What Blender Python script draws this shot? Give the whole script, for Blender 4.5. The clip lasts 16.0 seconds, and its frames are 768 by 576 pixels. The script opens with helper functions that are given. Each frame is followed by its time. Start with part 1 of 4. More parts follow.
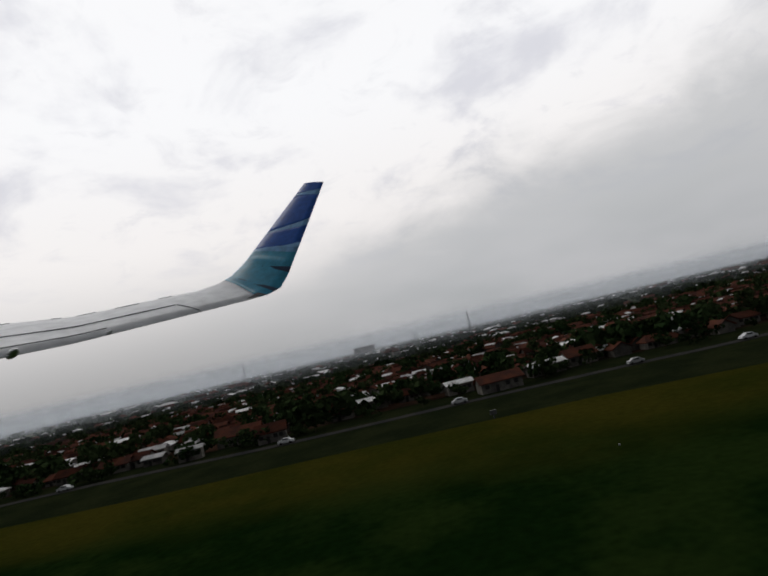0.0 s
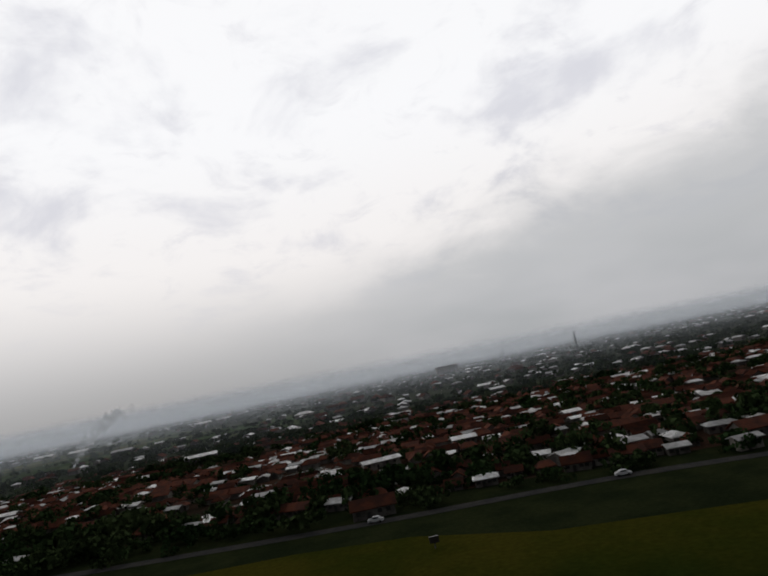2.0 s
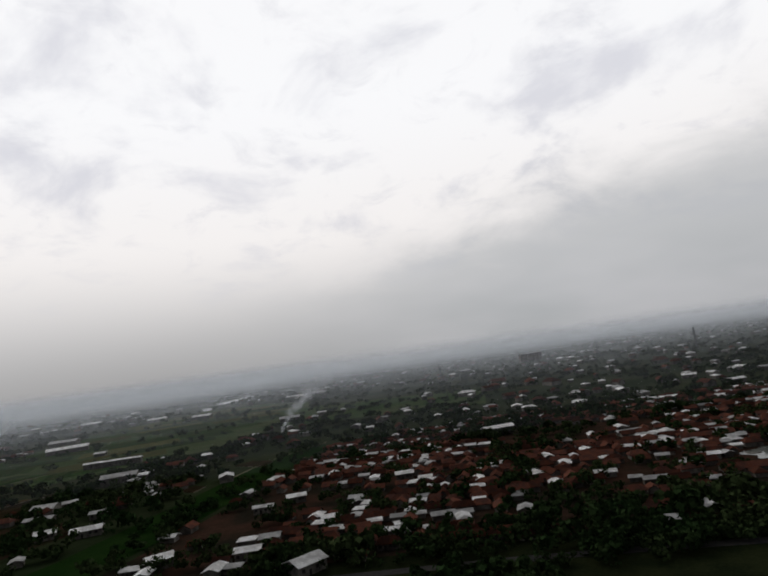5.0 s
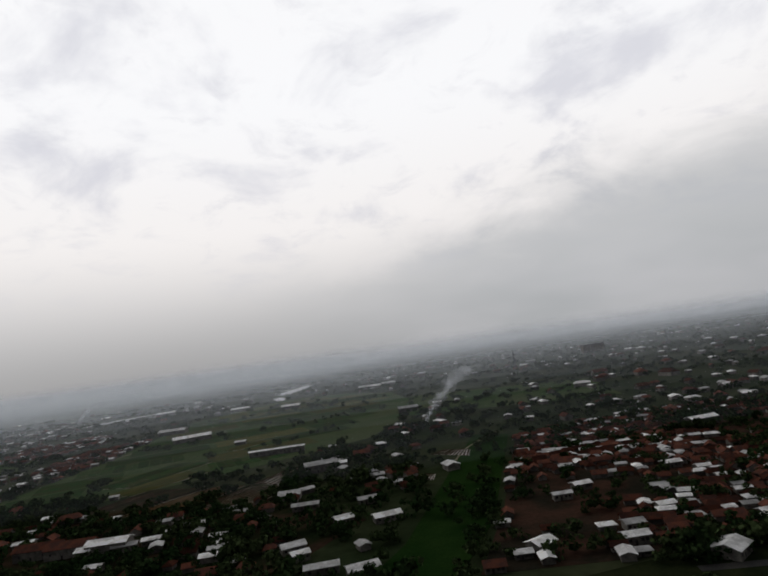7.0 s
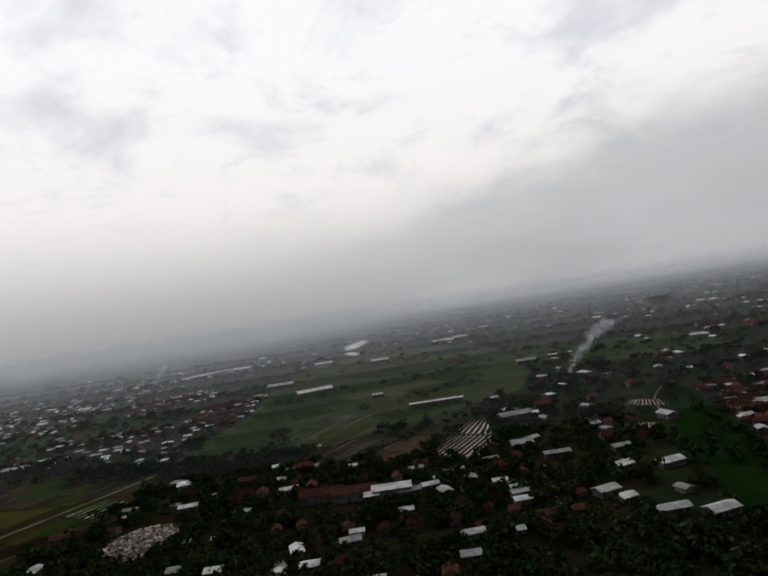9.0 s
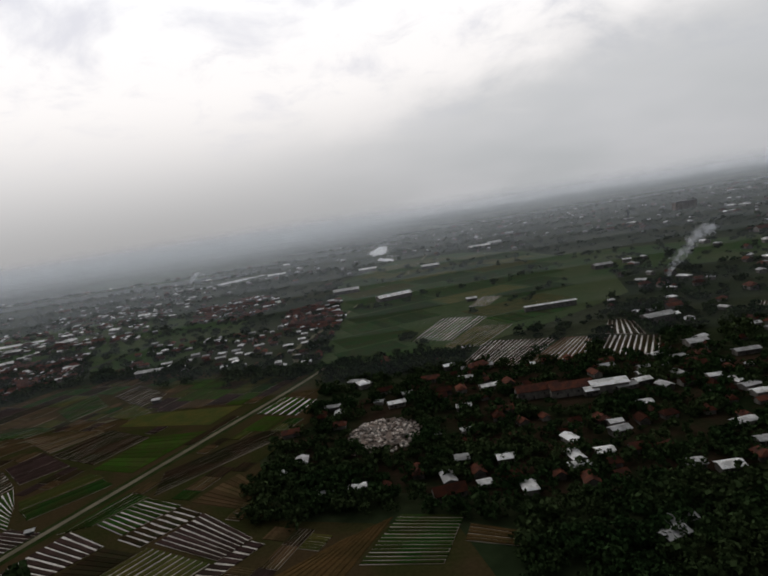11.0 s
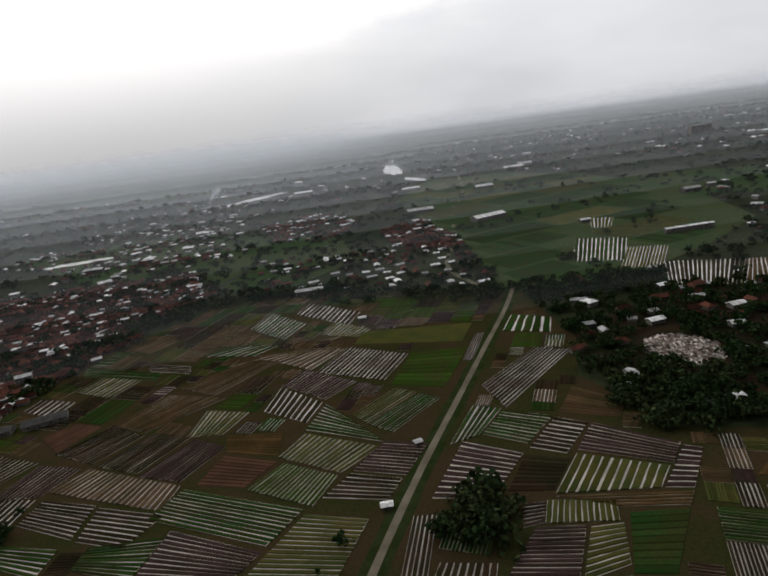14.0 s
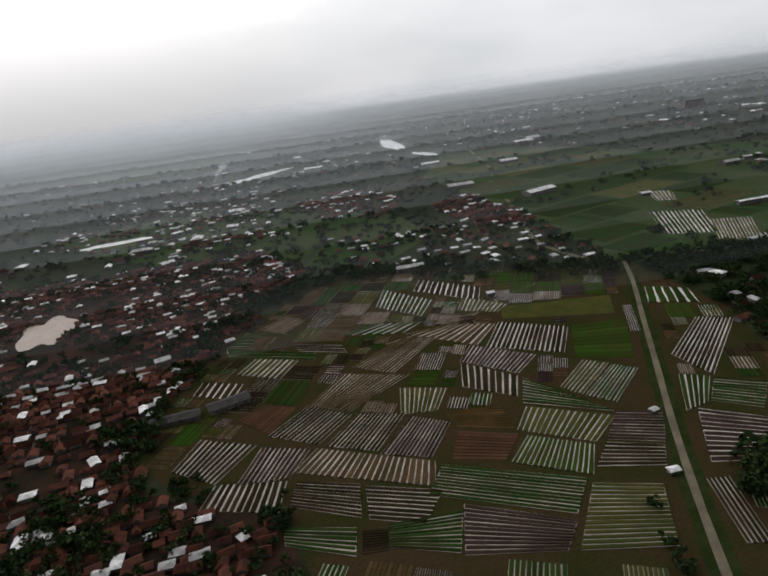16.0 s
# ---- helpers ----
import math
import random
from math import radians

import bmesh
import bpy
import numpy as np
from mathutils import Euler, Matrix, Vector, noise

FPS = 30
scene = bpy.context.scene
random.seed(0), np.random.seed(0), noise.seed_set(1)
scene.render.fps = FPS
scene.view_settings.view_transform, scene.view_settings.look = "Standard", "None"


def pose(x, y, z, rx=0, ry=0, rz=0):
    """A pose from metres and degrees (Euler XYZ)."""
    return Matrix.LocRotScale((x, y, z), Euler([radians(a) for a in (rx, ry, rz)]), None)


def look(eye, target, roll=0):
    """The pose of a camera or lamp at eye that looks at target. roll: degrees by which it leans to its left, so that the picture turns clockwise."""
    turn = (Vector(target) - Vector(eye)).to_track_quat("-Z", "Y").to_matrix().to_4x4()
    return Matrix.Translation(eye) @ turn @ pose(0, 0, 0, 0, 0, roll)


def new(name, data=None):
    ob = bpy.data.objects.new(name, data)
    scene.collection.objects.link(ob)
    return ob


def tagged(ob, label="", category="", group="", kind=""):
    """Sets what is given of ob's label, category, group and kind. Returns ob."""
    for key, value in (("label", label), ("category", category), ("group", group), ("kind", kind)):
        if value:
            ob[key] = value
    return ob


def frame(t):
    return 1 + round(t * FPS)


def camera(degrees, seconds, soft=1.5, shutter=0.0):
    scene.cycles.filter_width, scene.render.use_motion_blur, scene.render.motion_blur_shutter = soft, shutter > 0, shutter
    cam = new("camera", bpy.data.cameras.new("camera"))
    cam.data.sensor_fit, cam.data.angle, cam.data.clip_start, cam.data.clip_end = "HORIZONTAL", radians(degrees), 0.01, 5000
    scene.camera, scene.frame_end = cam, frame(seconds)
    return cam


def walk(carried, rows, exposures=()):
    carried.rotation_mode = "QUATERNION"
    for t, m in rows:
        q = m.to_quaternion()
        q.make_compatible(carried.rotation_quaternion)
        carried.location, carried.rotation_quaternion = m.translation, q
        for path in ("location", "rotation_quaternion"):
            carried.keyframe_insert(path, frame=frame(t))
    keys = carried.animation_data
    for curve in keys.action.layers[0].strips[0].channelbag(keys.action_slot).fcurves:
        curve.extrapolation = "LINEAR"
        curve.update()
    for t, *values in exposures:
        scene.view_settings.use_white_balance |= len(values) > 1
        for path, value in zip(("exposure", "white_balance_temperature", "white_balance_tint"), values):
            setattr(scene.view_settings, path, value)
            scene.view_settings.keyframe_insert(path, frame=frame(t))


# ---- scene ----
cam = camera(67.0, 16.0, soft=1.9)
PATH = [
    (0.0, pose(-46.71, -13.28, 10.81, 95.48, 13.07, -7.65)),
    (0.5, pose(-65.74, -9.44, 13.34, 95.64, 12.98, -6.52)),
    (1.0, pose(-84.77, -5.91, 15.83, 96.71, 12.66, -5.51)),
    (1.5, pose(-103.80, -2.74, 18.31, 97.82, 12.19, -4.40)),
    (2.0, pose(-122.82, 0.04, 20.77, 98.41, 11.21, -3.94)),
    (2.5, pose(-141.85, 2.39, 23.24, 98.20, 10.16, -3.67)),
    (3.0, pose(-160.88, 4.31, 25.72, 98.07, 9.29, -3.24)),
    (3.5, pose(-179.91, 5.81, 28.23, 97.86, 8.59, -2.89)),
    (4.0, pose(-198.94, 6.88, 30.76, 97.59, 8.21, -2.74)),
    (4.5, pose(-217.96, 7.57, 33.31, 97.30, 8.05, -2.68)),
    (5.0, pose(-236.99, 7.88, 35.90, 97.09, 7.84, -2.52)),
    (5.5, pose(-256.02, 7.87, 38.52, 96.98, 7.73, -2.26)),
    (6.0, pose(-275.04, 7.57, 41.17, 96.88, 7.72, -1.90)),
    (6.5, pose(-294.07, 7.03, 43.84, 96.71, 7.78, -1.44)),
    (7.0, pose(-313.10, 6.30, 46.54, 96.38, 7.89, -0.88)),
    (7.5, pose(-332.13, 5.44, 49.26, 96.24, 8.11, -0.25)),
    (8.0, pose(-351.15, 4.50, 52.00, 95.51, 8.16, 0.32)),
    (8.5, pose(-370.18, 3.54, 54.74, 94.39, 8.36, 0.78)),
    (9.0, pose(-389.21, 2.61, 57.49, 92.22, 8.63, 0.97)),
    (9.5, pose(-408.23, 1.78, 60.24, 89.52, 8.86, 0.87)),
    (10.0, pose(-427.26, 1.07, 62.99, 86.82, 8.99, 0.48)),
    (10.5, pose(-446.29, 0.56, 65.73, 84.64, 8.93, -0.14)),
    (11.0, pose(-465.31, 0.27, 68.46, 82.74, 8.74, -0.76)),
    (11.5, pose(-484.34, 0.24, 71.17, 81.14, 8.58, -1.59)),
    (12.0, pose(-503.37, 0.50, 73.86, 79.58, 8.40, -2.17)),
    (12.5, pose(-522.39, 1.07, 76.54, 77.96, 8.21, -2.88)),
    (13.0, pose(-541.42, 1.96, 79.21, 76.46, 7.96, -3.70)),
    (13.5, pose(-560.45, 3.17, 81.86, 75.21, 7.72, -4.51)),
    (14.0, pose(-579.47, 4.68, 84.50, 74.22, 7.36, -5.38)),
    (14.5, pose(-598.50, 6.47, 87.14, 73.38, 7.03, -6.23)),
    (15.0, pose(-617.53, 8.50, 89.78, 72.54, 6.94, -7.23)),
    (15.5, pose(-636.55, 10.71, 92.44, 71.85, 7.02, -8.27)),
    (16.0, pose(-655.58, 13.04, 95.12, 71.27, 7.28, -9.52)),
]
EXPOSURES = [(0.0, 0.0), (8.0, 0.0), (10.5, 0.1), (11.0, 0.15), (12.5, 0.22), (13.0, 0.35), (13.5, 0.5), (14.0, 0.62), (16.0, 0.72)]
walk(cam, PATH, EXPOSURES)
scene.cycles.transparent_max_bounces = 24

# ---- light ----
world = bpy.data.worlds.new("overcast_sky")
scene.world = world
world.use_nodes = True


class Nodes:
    """Short hand for building node trees."""

    def __init__(self, tree):
        self.tree = tree

    def add(self, kind, **settings):
        node = self.tree.nodes.new(kind)
        for key, value in settings.items():
            if key == "operation":
                node.operation = value
            elif key == "blend":
                node.blend_type = value
            elif key == "data":
                node.data_type = value
        return node

    def link(self, a, b):
        self.tree.links.new(a, b)

    def put(self, socket, value):
        if hasattr(value, "is_output"):
            self.link(value, socket)
        elif isinstance(value, tuple):
            socket.default_value = (*value, 1) if len(value) == 3 and socket.type == "RGBA" else value
        else:
            socket.default_value = value

    def math(self, operation, a, b=0.0, clamp=False):
        node = self.add("ShaderNodeMath", operation=operation)
        node.use_clamp = clamp
        self.put(node.inputs[0], a)
        self.put(node.inputs[1], b)
        return node.outputs[0]

    def mix(self, fac, a, b, blend="MIX"):
        node = self.add("ShaderNodeMix", data="RGBA", blend=blend)
        self.put(node.inputs[0], fac)
        self.put(node.inputs[6], a)
        self.put(node.inputs[7], b)
        return node.outputs[2]

    def ramp(self, value, lo, hi, to0=0.0, to1=1.0):
        node = self.add("ShaderNodeMapRange")
        node.interpolation_type = "SMOOTHSTEP"
        self.put(node.inputs[0], value)
        for k, v in zip((1, 2, 3, 4), (lo, hi, to0, to1)):
            node.inputs[k].default_value = v
        return node.outputs[0]

    def noise(self, vector, scale, detail=4.0, rough=0.55, distortion=0.0):
        node = self.add("ShaderNodeTexNoise")
        if vector is not None:
            self.link(vector, node.inputs["Vector"])
        node.inputs["Scale"].default_value = scale
        node.inputs["Detail"].default_value = detail
        node.inputs["Roughness"].default_value = rough
        node.inputs["Distortion"].default_value = distortion
        return node.outputs["Fac"]


SUN_ELEVATION, SUN_TURN = 50, -35  # degrees

n = Nodes(world.node_tree)
background = world.node_tree.nodes["Background"]
sky = n.add("ShaderNodeTexSky")
sky.sky_type, sky.sun_disc = "NISHITA", False
sky.sun_elevation, sky.sun_rotation = radians(SUN_ELEVATION), radians(SUN_TURN)
coord = n.add("ShaderNodeTexCoord")
split = n.add("ShaderNodeSeparateXYZ")
n.link(coord.outputs["Generated"], split.inputs[0])
dx, dy, dz = split.outputs
elev = n.math("MULTIPLY", n.math("ARCSINE", dz), 57.3)
azim = n.math("MULTIPLY", n.math("ARCTAN2", dx, dy), 57.3)
# cloud deck in perspective: the way's point on a flat layer overhead
over = n.math("ADD", n.math("MAXIMUM", dz, 0.0), 0.30)
deck = n.add("ShaderNodeCombineXYZ")
n.link(n.math("DIVIDE", dx, over), deck.inputs[0])
n.link(n.math("DIVIDE", dy, over), deck.inputs[1])
puffs = n.noise(deck.outputs[0], 2.6, 6.0, 0.55, 0.35)
wisps = n.noise(deck.outputs[0], 7.0, 5.0, 0.6, 0.6)
broad = n.noise(deck.outputs[0], 0.9, 3.0, 0.5)
# bright veil, greyer low down
low = n.ramp(elev, -1.0, 14.0)
veil = n.mix(low, (0.345, 0.345, 0.355), (0.92, 0.885, 0.87))
veil = n.mix(n.ramp(elev, 10.0, 26.0), veil, (0.97, 0.97, 0.985))
# lilac-grey wisps
grey = n.math("MULTIPLY", n.ramp(puffs, 0.50, 0.68), n.ramp(elev, 5.0, 14.0))
veil = n.mix(n.math("MULTIPLY", grey, 0.62), veil, (0.58, 0.585, 0.66))
grey2 = n.math("MULTIPLY", n.ramp(wisps, 0.52, 0.75), n.ramp(elev, 6.0, 16.0))
veil = n.mix(n.math("MULTIPLY", grey2, 0.35), veil, (0.62, 0.62, 0.68))
# slate bank of cloud in the east, its top edge ragged and rising
top = n.math("ADD", n.math("MULTIPLY", azim, 0.20), 10.5)
top = n.math("ADD", top, n.math("MULTIPLY", n.math("SUBTRACT", puffs, 0.5), 16.0))
bank = n.ramp(n.math("SUBTRACT", top, elev), -3.0, 6.0)
bank = n.math("MULTIPLY", bank, n.ramp(azim, -22.0, 22.0))
veil = n.mix(n.math("MULTIPLY", bank, 0.66), veil, n.mix(n.ramp(broad, 0.35, 0.65), (0.40, 0.42, 0.44), (0.52, 0.525, 0.55)))
# unseen sky overhead and behind, darkened to dim the ground
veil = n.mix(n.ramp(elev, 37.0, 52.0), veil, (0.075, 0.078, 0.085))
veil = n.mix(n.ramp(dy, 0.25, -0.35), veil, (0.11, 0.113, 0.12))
nishita = n.mix(1.0, sky.outputs[0], (0.08, 0.08, 0.08), "MULTIPLY")
final = n.mix(0.97, nishita, veil)
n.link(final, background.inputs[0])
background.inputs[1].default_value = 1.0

lamp = bpy.data.lights.new("sun", "SUN")
lamp.energy, lamp.angle, lamp.color = 0.22, radians(25), (1.0, 0.96, 0.9)
sun = new("sun", lamp)
turn = radians(SUN_TURN)
height = radians(SUN_ELEVATION)
sun.matrix_world = look((math.sin(turn) * math.cos(height), math.cos(turn) * math.cos(height), math.sin(height)), (0, 0, 0))


# ---- materials ----
def material(name, colour, second=None, rough=0.9, scale=1.0, bump=0.0, island=0.0, vary=0.0, fine=None, metal=0.0, spread=(0.35, 0.65)):
    """A surface of two colours in broad patches with fine grain; island or vary: spread of brightness by piece or by object."""
    m = bpy.data.materials.new(name)
    m.use_nodes = True
    k = Nodes(m.node_tree)
    shader = m.node_tree.nodes["Principled BSDF"]
    place = k.add("ShaderNodeNewGeometry")
    spot = place.outputs["Position"]
    second = second or tuple(c * 0.6 for c in colour)
    col = k.mix(k.ramp(k.noise(spot, scale, 4.0), *spread), colour, second)
    grain = k.noise(spot, (fine or scale * 9.0), 3.0)
    col = k.mix(1.0, col, k.mix(grain, (0.55, 0.55, 0.55), (1.45, 1.45, 1.45)), "MULTIPLY")
    if island:
        r = k.ramp(place.outputs["Random Per Island"], 0.0, 1.0, 1.0 - island, 1.0 + island)
        grey = k.add("ShaderNodeCombineColor")
        for s in grey.inputs[:3]:
            k.link(r, s)
        col = k.mix(1.0, col, grey.outputs[0], "MULTIPLY")
    if vary:
        info = k.add("ShaderNodeObjectInfo")
        r = k.ramp(info.outputs["Random"], 0.0, 1.0, 1.0 - vary, 1.0 + vary)
        grey = k.add("ShaderNodeCombineColor")
        for s in grey.inputs[:3]:
            k.link(r, s)
        col = k.mix(1.0, col, grey.outputs[0], "MULTIPLY")
    k.link(col, shader.inputs["Base Color"])
    shader.inputs["Roughness"].default_value = rough
    shader.inputs["Metallic"].default_value = metal
    shader.inputs["Specular IOR Level"].default_value = 0.0 if rough > 0.7 else 0.4
    if bump:
        b = k.add("ShaderNodeBump")
        b.inputs["Strength"].default_value = 0.6
        b.inputs["Distance"].default_value = bump
        k.link(grain, b.inputs["Height"])
        k.link(b.outputs[0], shader.inputs["Normal"])
    return m


M_LAND = material("land", (0.020, 0.030, 0.013), (0.042, 0.048, 0.024), scale=0.012, fine=0.25, bump=0.3)


def turf(name):
    """Airfield grass: olive and mown along the edge, wetter and deep green towards the runway."""
    m = material(name, (0.029, 0.034, 0.005), (0.050, 0.045, 0.007), scale=0.06, fine=1.5, bump=0.05)
    k = Nodes(m.node_tree)
    shader = m.node_tree.nodes["Principled BSDF"]
    olive = shader.inputs["Base Color"].links[0].from_socket
    spot = k.add("ShaderNodeNewGeometry").outputs["Position"]
    xyz = k.add("ShaderNodeSeparateXYZ")
    k.link(spot, xyz.inputs[0])
    across = k.math("ADD", xyz.outputs[1], k.math("MULTIPLY", xyz.outputs[0], 0.28))
    across = k.math("ADD", across, k.math("MULTIPLY", k.math("SUBTRACT", k.noise(spot, 0.035, 4.0), 0.5), 26.0))
    deep = k.mix(k.ramp(k.noise(spot, 0.10, 4.0), 0.4, 0.62), (0.005, 0.016, 0.003), (0.015, 0.029, 0.006))
    deep = k.mix(1.0, deep, k.mix(k.noise(spot, 1.6, 3.0), (0.5, 0.5, 0.5), (1.5, 1.5, 1.5)), "MULTIPLY")
    k.link(k.mix(k.ramp(across, 15.0, 29.0), deep, olive), shader.inputs["Base Color"])
    return m


M_TURF = turf("airfield_turf")
M_ROUGH = material("rough_verge_grass", (0.013, 0.018, 0.008), (0.022, 0.027, 0.011), scale=0.15, fine=1.8, bump=0.1)
M_RICE = material("rice_green", (0.034, 0.066, 0.018), (0.062, 0.078, 0.032), scale=0.02, fine=0.6, bump=0.05)
M_STRIP = material("young_rice", (0.010, 0.028, 0.006), (0.017, 0.038, 0.009), scale=0.06, fine=1.2, bump=0.05)
M_YARD = material("village_earth", (0.060, 0.032, 0.022), (0.022, 0.020, 0.014), scale=0.06, fine=0.9, bump=0.05)
M_FIELD = material("field_earth", (0.056, 0.038, 0.019), (0.034, 0.036, 0.012), scale=0.05, fine=1.2, bump=0.05)
M_ROAD = material("asphalt_road", (0.040, 0.040, 0.040), (0.058, 0.055, 0.050), scale=0.3, fine=4.0)
M_TRACK = material("dirt_track", (0.22, 0.19, 0.135), (0.15, 0.13, 0.09), scale=0.12, fine=3.0, bump=0.03)
M_VERGE = material("verge_grass", (0.035, 0.045, 0.016), (0.022, 0.034, 0.010), scale=0.2, fine=2.0, bump=0.1)
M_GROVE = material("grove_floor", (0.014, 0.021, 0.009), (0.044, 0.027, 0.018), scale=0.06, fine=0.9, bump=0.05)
M_PATH = material("pale_path", (0.20, 0.18, 0.12), (0.11, 0.11, 0.06), scale=0.6, fine=3.0)
# furrow water: mud tone with the reflected sky painted into the pale base
M_WATER = material("muddy_water_sky_sheen", (0.46, 0.40, 0.31), (0.22, 0.18, 0.135), rough=0.15, scale=0.09, fine=1.5)
M_POND = material("brown_pond_water", (0.42, 0.31, 0.23), (0.36, 0.26, 0.19), rough=0.4, scale=0.1, fine=0.6)
# far water: bright sky reflection put into a near-white base colour
M_LAKE = material("lake_water_painted_sky", (0.80, 0.80, 0.78), (0.70, 0.70, 0.68), rough=0.15, scale=0.02, fine=0.1)
M_PONDGREY = material("grey_pond_water", (0.20, 0.21, 0.19), (0.16, 0.17, 0.15), rough=0.08, scale=0.1, fine=0.6)
BED = {
    "green": material("bed_green", (0.022, 0.056, 0.012), (0.036, 0.044, 0.013), scale=0.12, fine=2.2, vary=0.25, bump=0.05),
    "grass": material("bed_bright_green", (0.034, 0.072, 0.010), (0.044, 0.056, 0.014), scale=0.12, fine=2.2, vary=0.15, bump=0.05),
    "olive": material("bed_olive", (0.080, 0.072, 0.020), (0.050, 0.062, 0.018), scale=0.12, fine=2.2, vary=0.2, bump=0.05),
    "brown": material("bed_brown", (0.098, 0.061, 0.031), (0.066, 0.050, 0.022), scale=0.12, fine=2.2, vary=0.2, bump=0.05),
    "dark": material("bed_dark", (0.042, 0.027, 0.016), (0.026, 0.025, 0.012), scale=0.12, fine=2.2, vary=0.25, bump=0.05),
    "purple": material("bed_purple", (0.056, 0.034, 0.030), (0.036, 0.026, 0.020), scale=0.12, fine=2.2, vary=0.2, bump=0.05),
    "red": material("bed_red_earth", (0.096, 0.050, 0.030), (0.072, 0.040, 0.024), scale=0.12, fine=2.2, vary=0.15, bump=0.05),
    "orange": material("bed_straw", (0.104, 0.062, 0.024), (0.068, 0.046, 0.018), scale=0.12, fine=2.2, vary=0.15, bump=0.05),
}
M_TILE = material("terracotta_tiles", (0.118, 0.044, 0.028), (0.066, 0.034, 0.027), scale=0.5, fine=6.0, island=0.55, vary=0.45)
M_PALE = material("pale_roof", (0.80, 0.79, 0.77), (0.45, 0.44, 0.42), rough=0.6, scale=0.35, fine=3.0, island=0.5, vary=0.45)
M_ASBESTOS = material("grey_asbestos_sheet", (0.10, 0.095, 0.09), (0.07, 0.068, 0.062), scale=0.5, fine=4.0)
M_WALL = material("house_plaster", (0.20, 0.185, 0.16), (0.11, 0.10, 0.09), scale=0.6, fine=4.0, island=0.4, vary=0.3)
M_DOOR = material("dark_opening", (0.035, 0.03, 0.026), rough=0.5, scale=1.0)
M_LEAF = material("foliage", (0.016, 0.032, 0.011), (0.034, 0.048, 0.019), scale=0.05, fine=1.6, island=0.4, vary=0.35)
M_BARK = material("bark", (0.07, 0.055, 0.04), scale=2.0)
M_RUBBLE = material("rubble", (0.62, 0.56, 0.50), (0.22, 0.17, 0.14), scale=0.45, fine=1.5, island=0.75)
M_MUD = material("pale_mud", (0.30, 0.24, 0.20), (0.13, 0.10, 0.08), scale=0.25, fine=1.5, bump=0.1)
M_STEEL = material("tower_steel", (0.12, 0.12, 0.125), rough=0.5, scale=1.0)
M_PAINT = material("car_paint", (0.68, 0.68, 0.68), (0.60, 0.60, 0.60), rough=0.25, scale=1.0, vary=0.3)
M_GLASS = material("dark_glass", (0.02, 0.022, 0.025), rough=0.08, scale=1.0)
M_RUBBER = material("tyre_rubber", (0.02, 0.02, 0.02), scale=3.0)


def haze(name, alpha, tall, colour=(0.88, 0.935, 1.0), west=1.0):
    """See-through stand-in for mist, thinning upwards; west: how much thicker in the west."""
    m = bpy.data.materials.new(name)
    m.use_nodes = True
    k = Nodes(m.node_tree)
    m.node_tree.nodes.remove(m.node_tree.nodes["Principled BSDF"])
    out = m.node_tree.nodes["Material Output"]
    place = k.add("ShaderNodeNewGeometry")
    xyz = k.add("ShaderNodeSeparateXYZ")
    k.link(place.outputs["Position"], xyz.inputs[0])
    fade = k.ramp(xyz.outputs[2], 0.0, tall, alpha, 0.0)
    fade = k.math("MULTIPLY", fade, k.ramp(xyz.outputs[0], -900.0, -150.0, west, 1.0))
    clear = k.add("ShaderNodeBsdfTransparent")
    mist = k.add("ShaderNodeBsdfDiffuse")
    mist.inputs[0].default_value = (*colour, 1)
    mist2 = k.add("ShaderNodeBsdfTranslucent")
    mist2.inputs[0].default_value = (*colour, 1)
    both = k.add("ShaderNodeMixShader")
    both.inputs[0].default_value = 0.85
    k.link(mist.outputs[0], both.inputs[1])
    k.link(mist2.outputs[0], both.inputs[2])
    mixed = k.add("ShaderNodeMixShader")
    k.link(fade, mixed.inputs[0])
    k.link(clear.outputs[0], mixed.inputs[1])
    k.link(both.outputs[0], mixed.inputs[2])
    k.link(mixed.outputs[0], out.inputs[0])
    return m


# ---- helpers for meshes ----
def mesh_of(name, verts, faces, mat, smooth=False):
    me = bpy.data.meshes.new(name)
    me.from_pydata(verts, [], faces)
    for one in (mat if isinstance(mat, (list, tuple)) else (mat,)):
        me.materials.append(one)
    if smooth:
        for p in me.polygons:
            p.use_smooth = True
    return me


def part(name, bm, mat, parent, label=""):
    """Links a bmesh, or a ready mesh, as one object under a thing or a part."""
    if isinstance(bm, bmesh.types.BMesh):
        me = bpy.data.meshes.new(name)
        bm.to_mesh(me)
        bm.free()
        me.materials.append(mat)
    else:
        me = bm
    ob = new(name, me)
    ob.parent = parent
    return tagged(ob, label) if label else ob


def box_data(cx, cy, z0, sx, sy, sz):
    x, y = sx / 2, sy / 2
    v = [(cx + a * x, cy + b * y, z0 + c * sz) for c in (0, 1) for a, b in ((-1, -1), (1, -1), (1, 1), (-1, 1))]
    f = [(0, 3, 2, 1), (4, 5, 6, 7), (0, 1, 5, 4), (1, 2, 6, 5), (2, 3, 7, 6), (3, 0, 4, 7)]
    return v, f


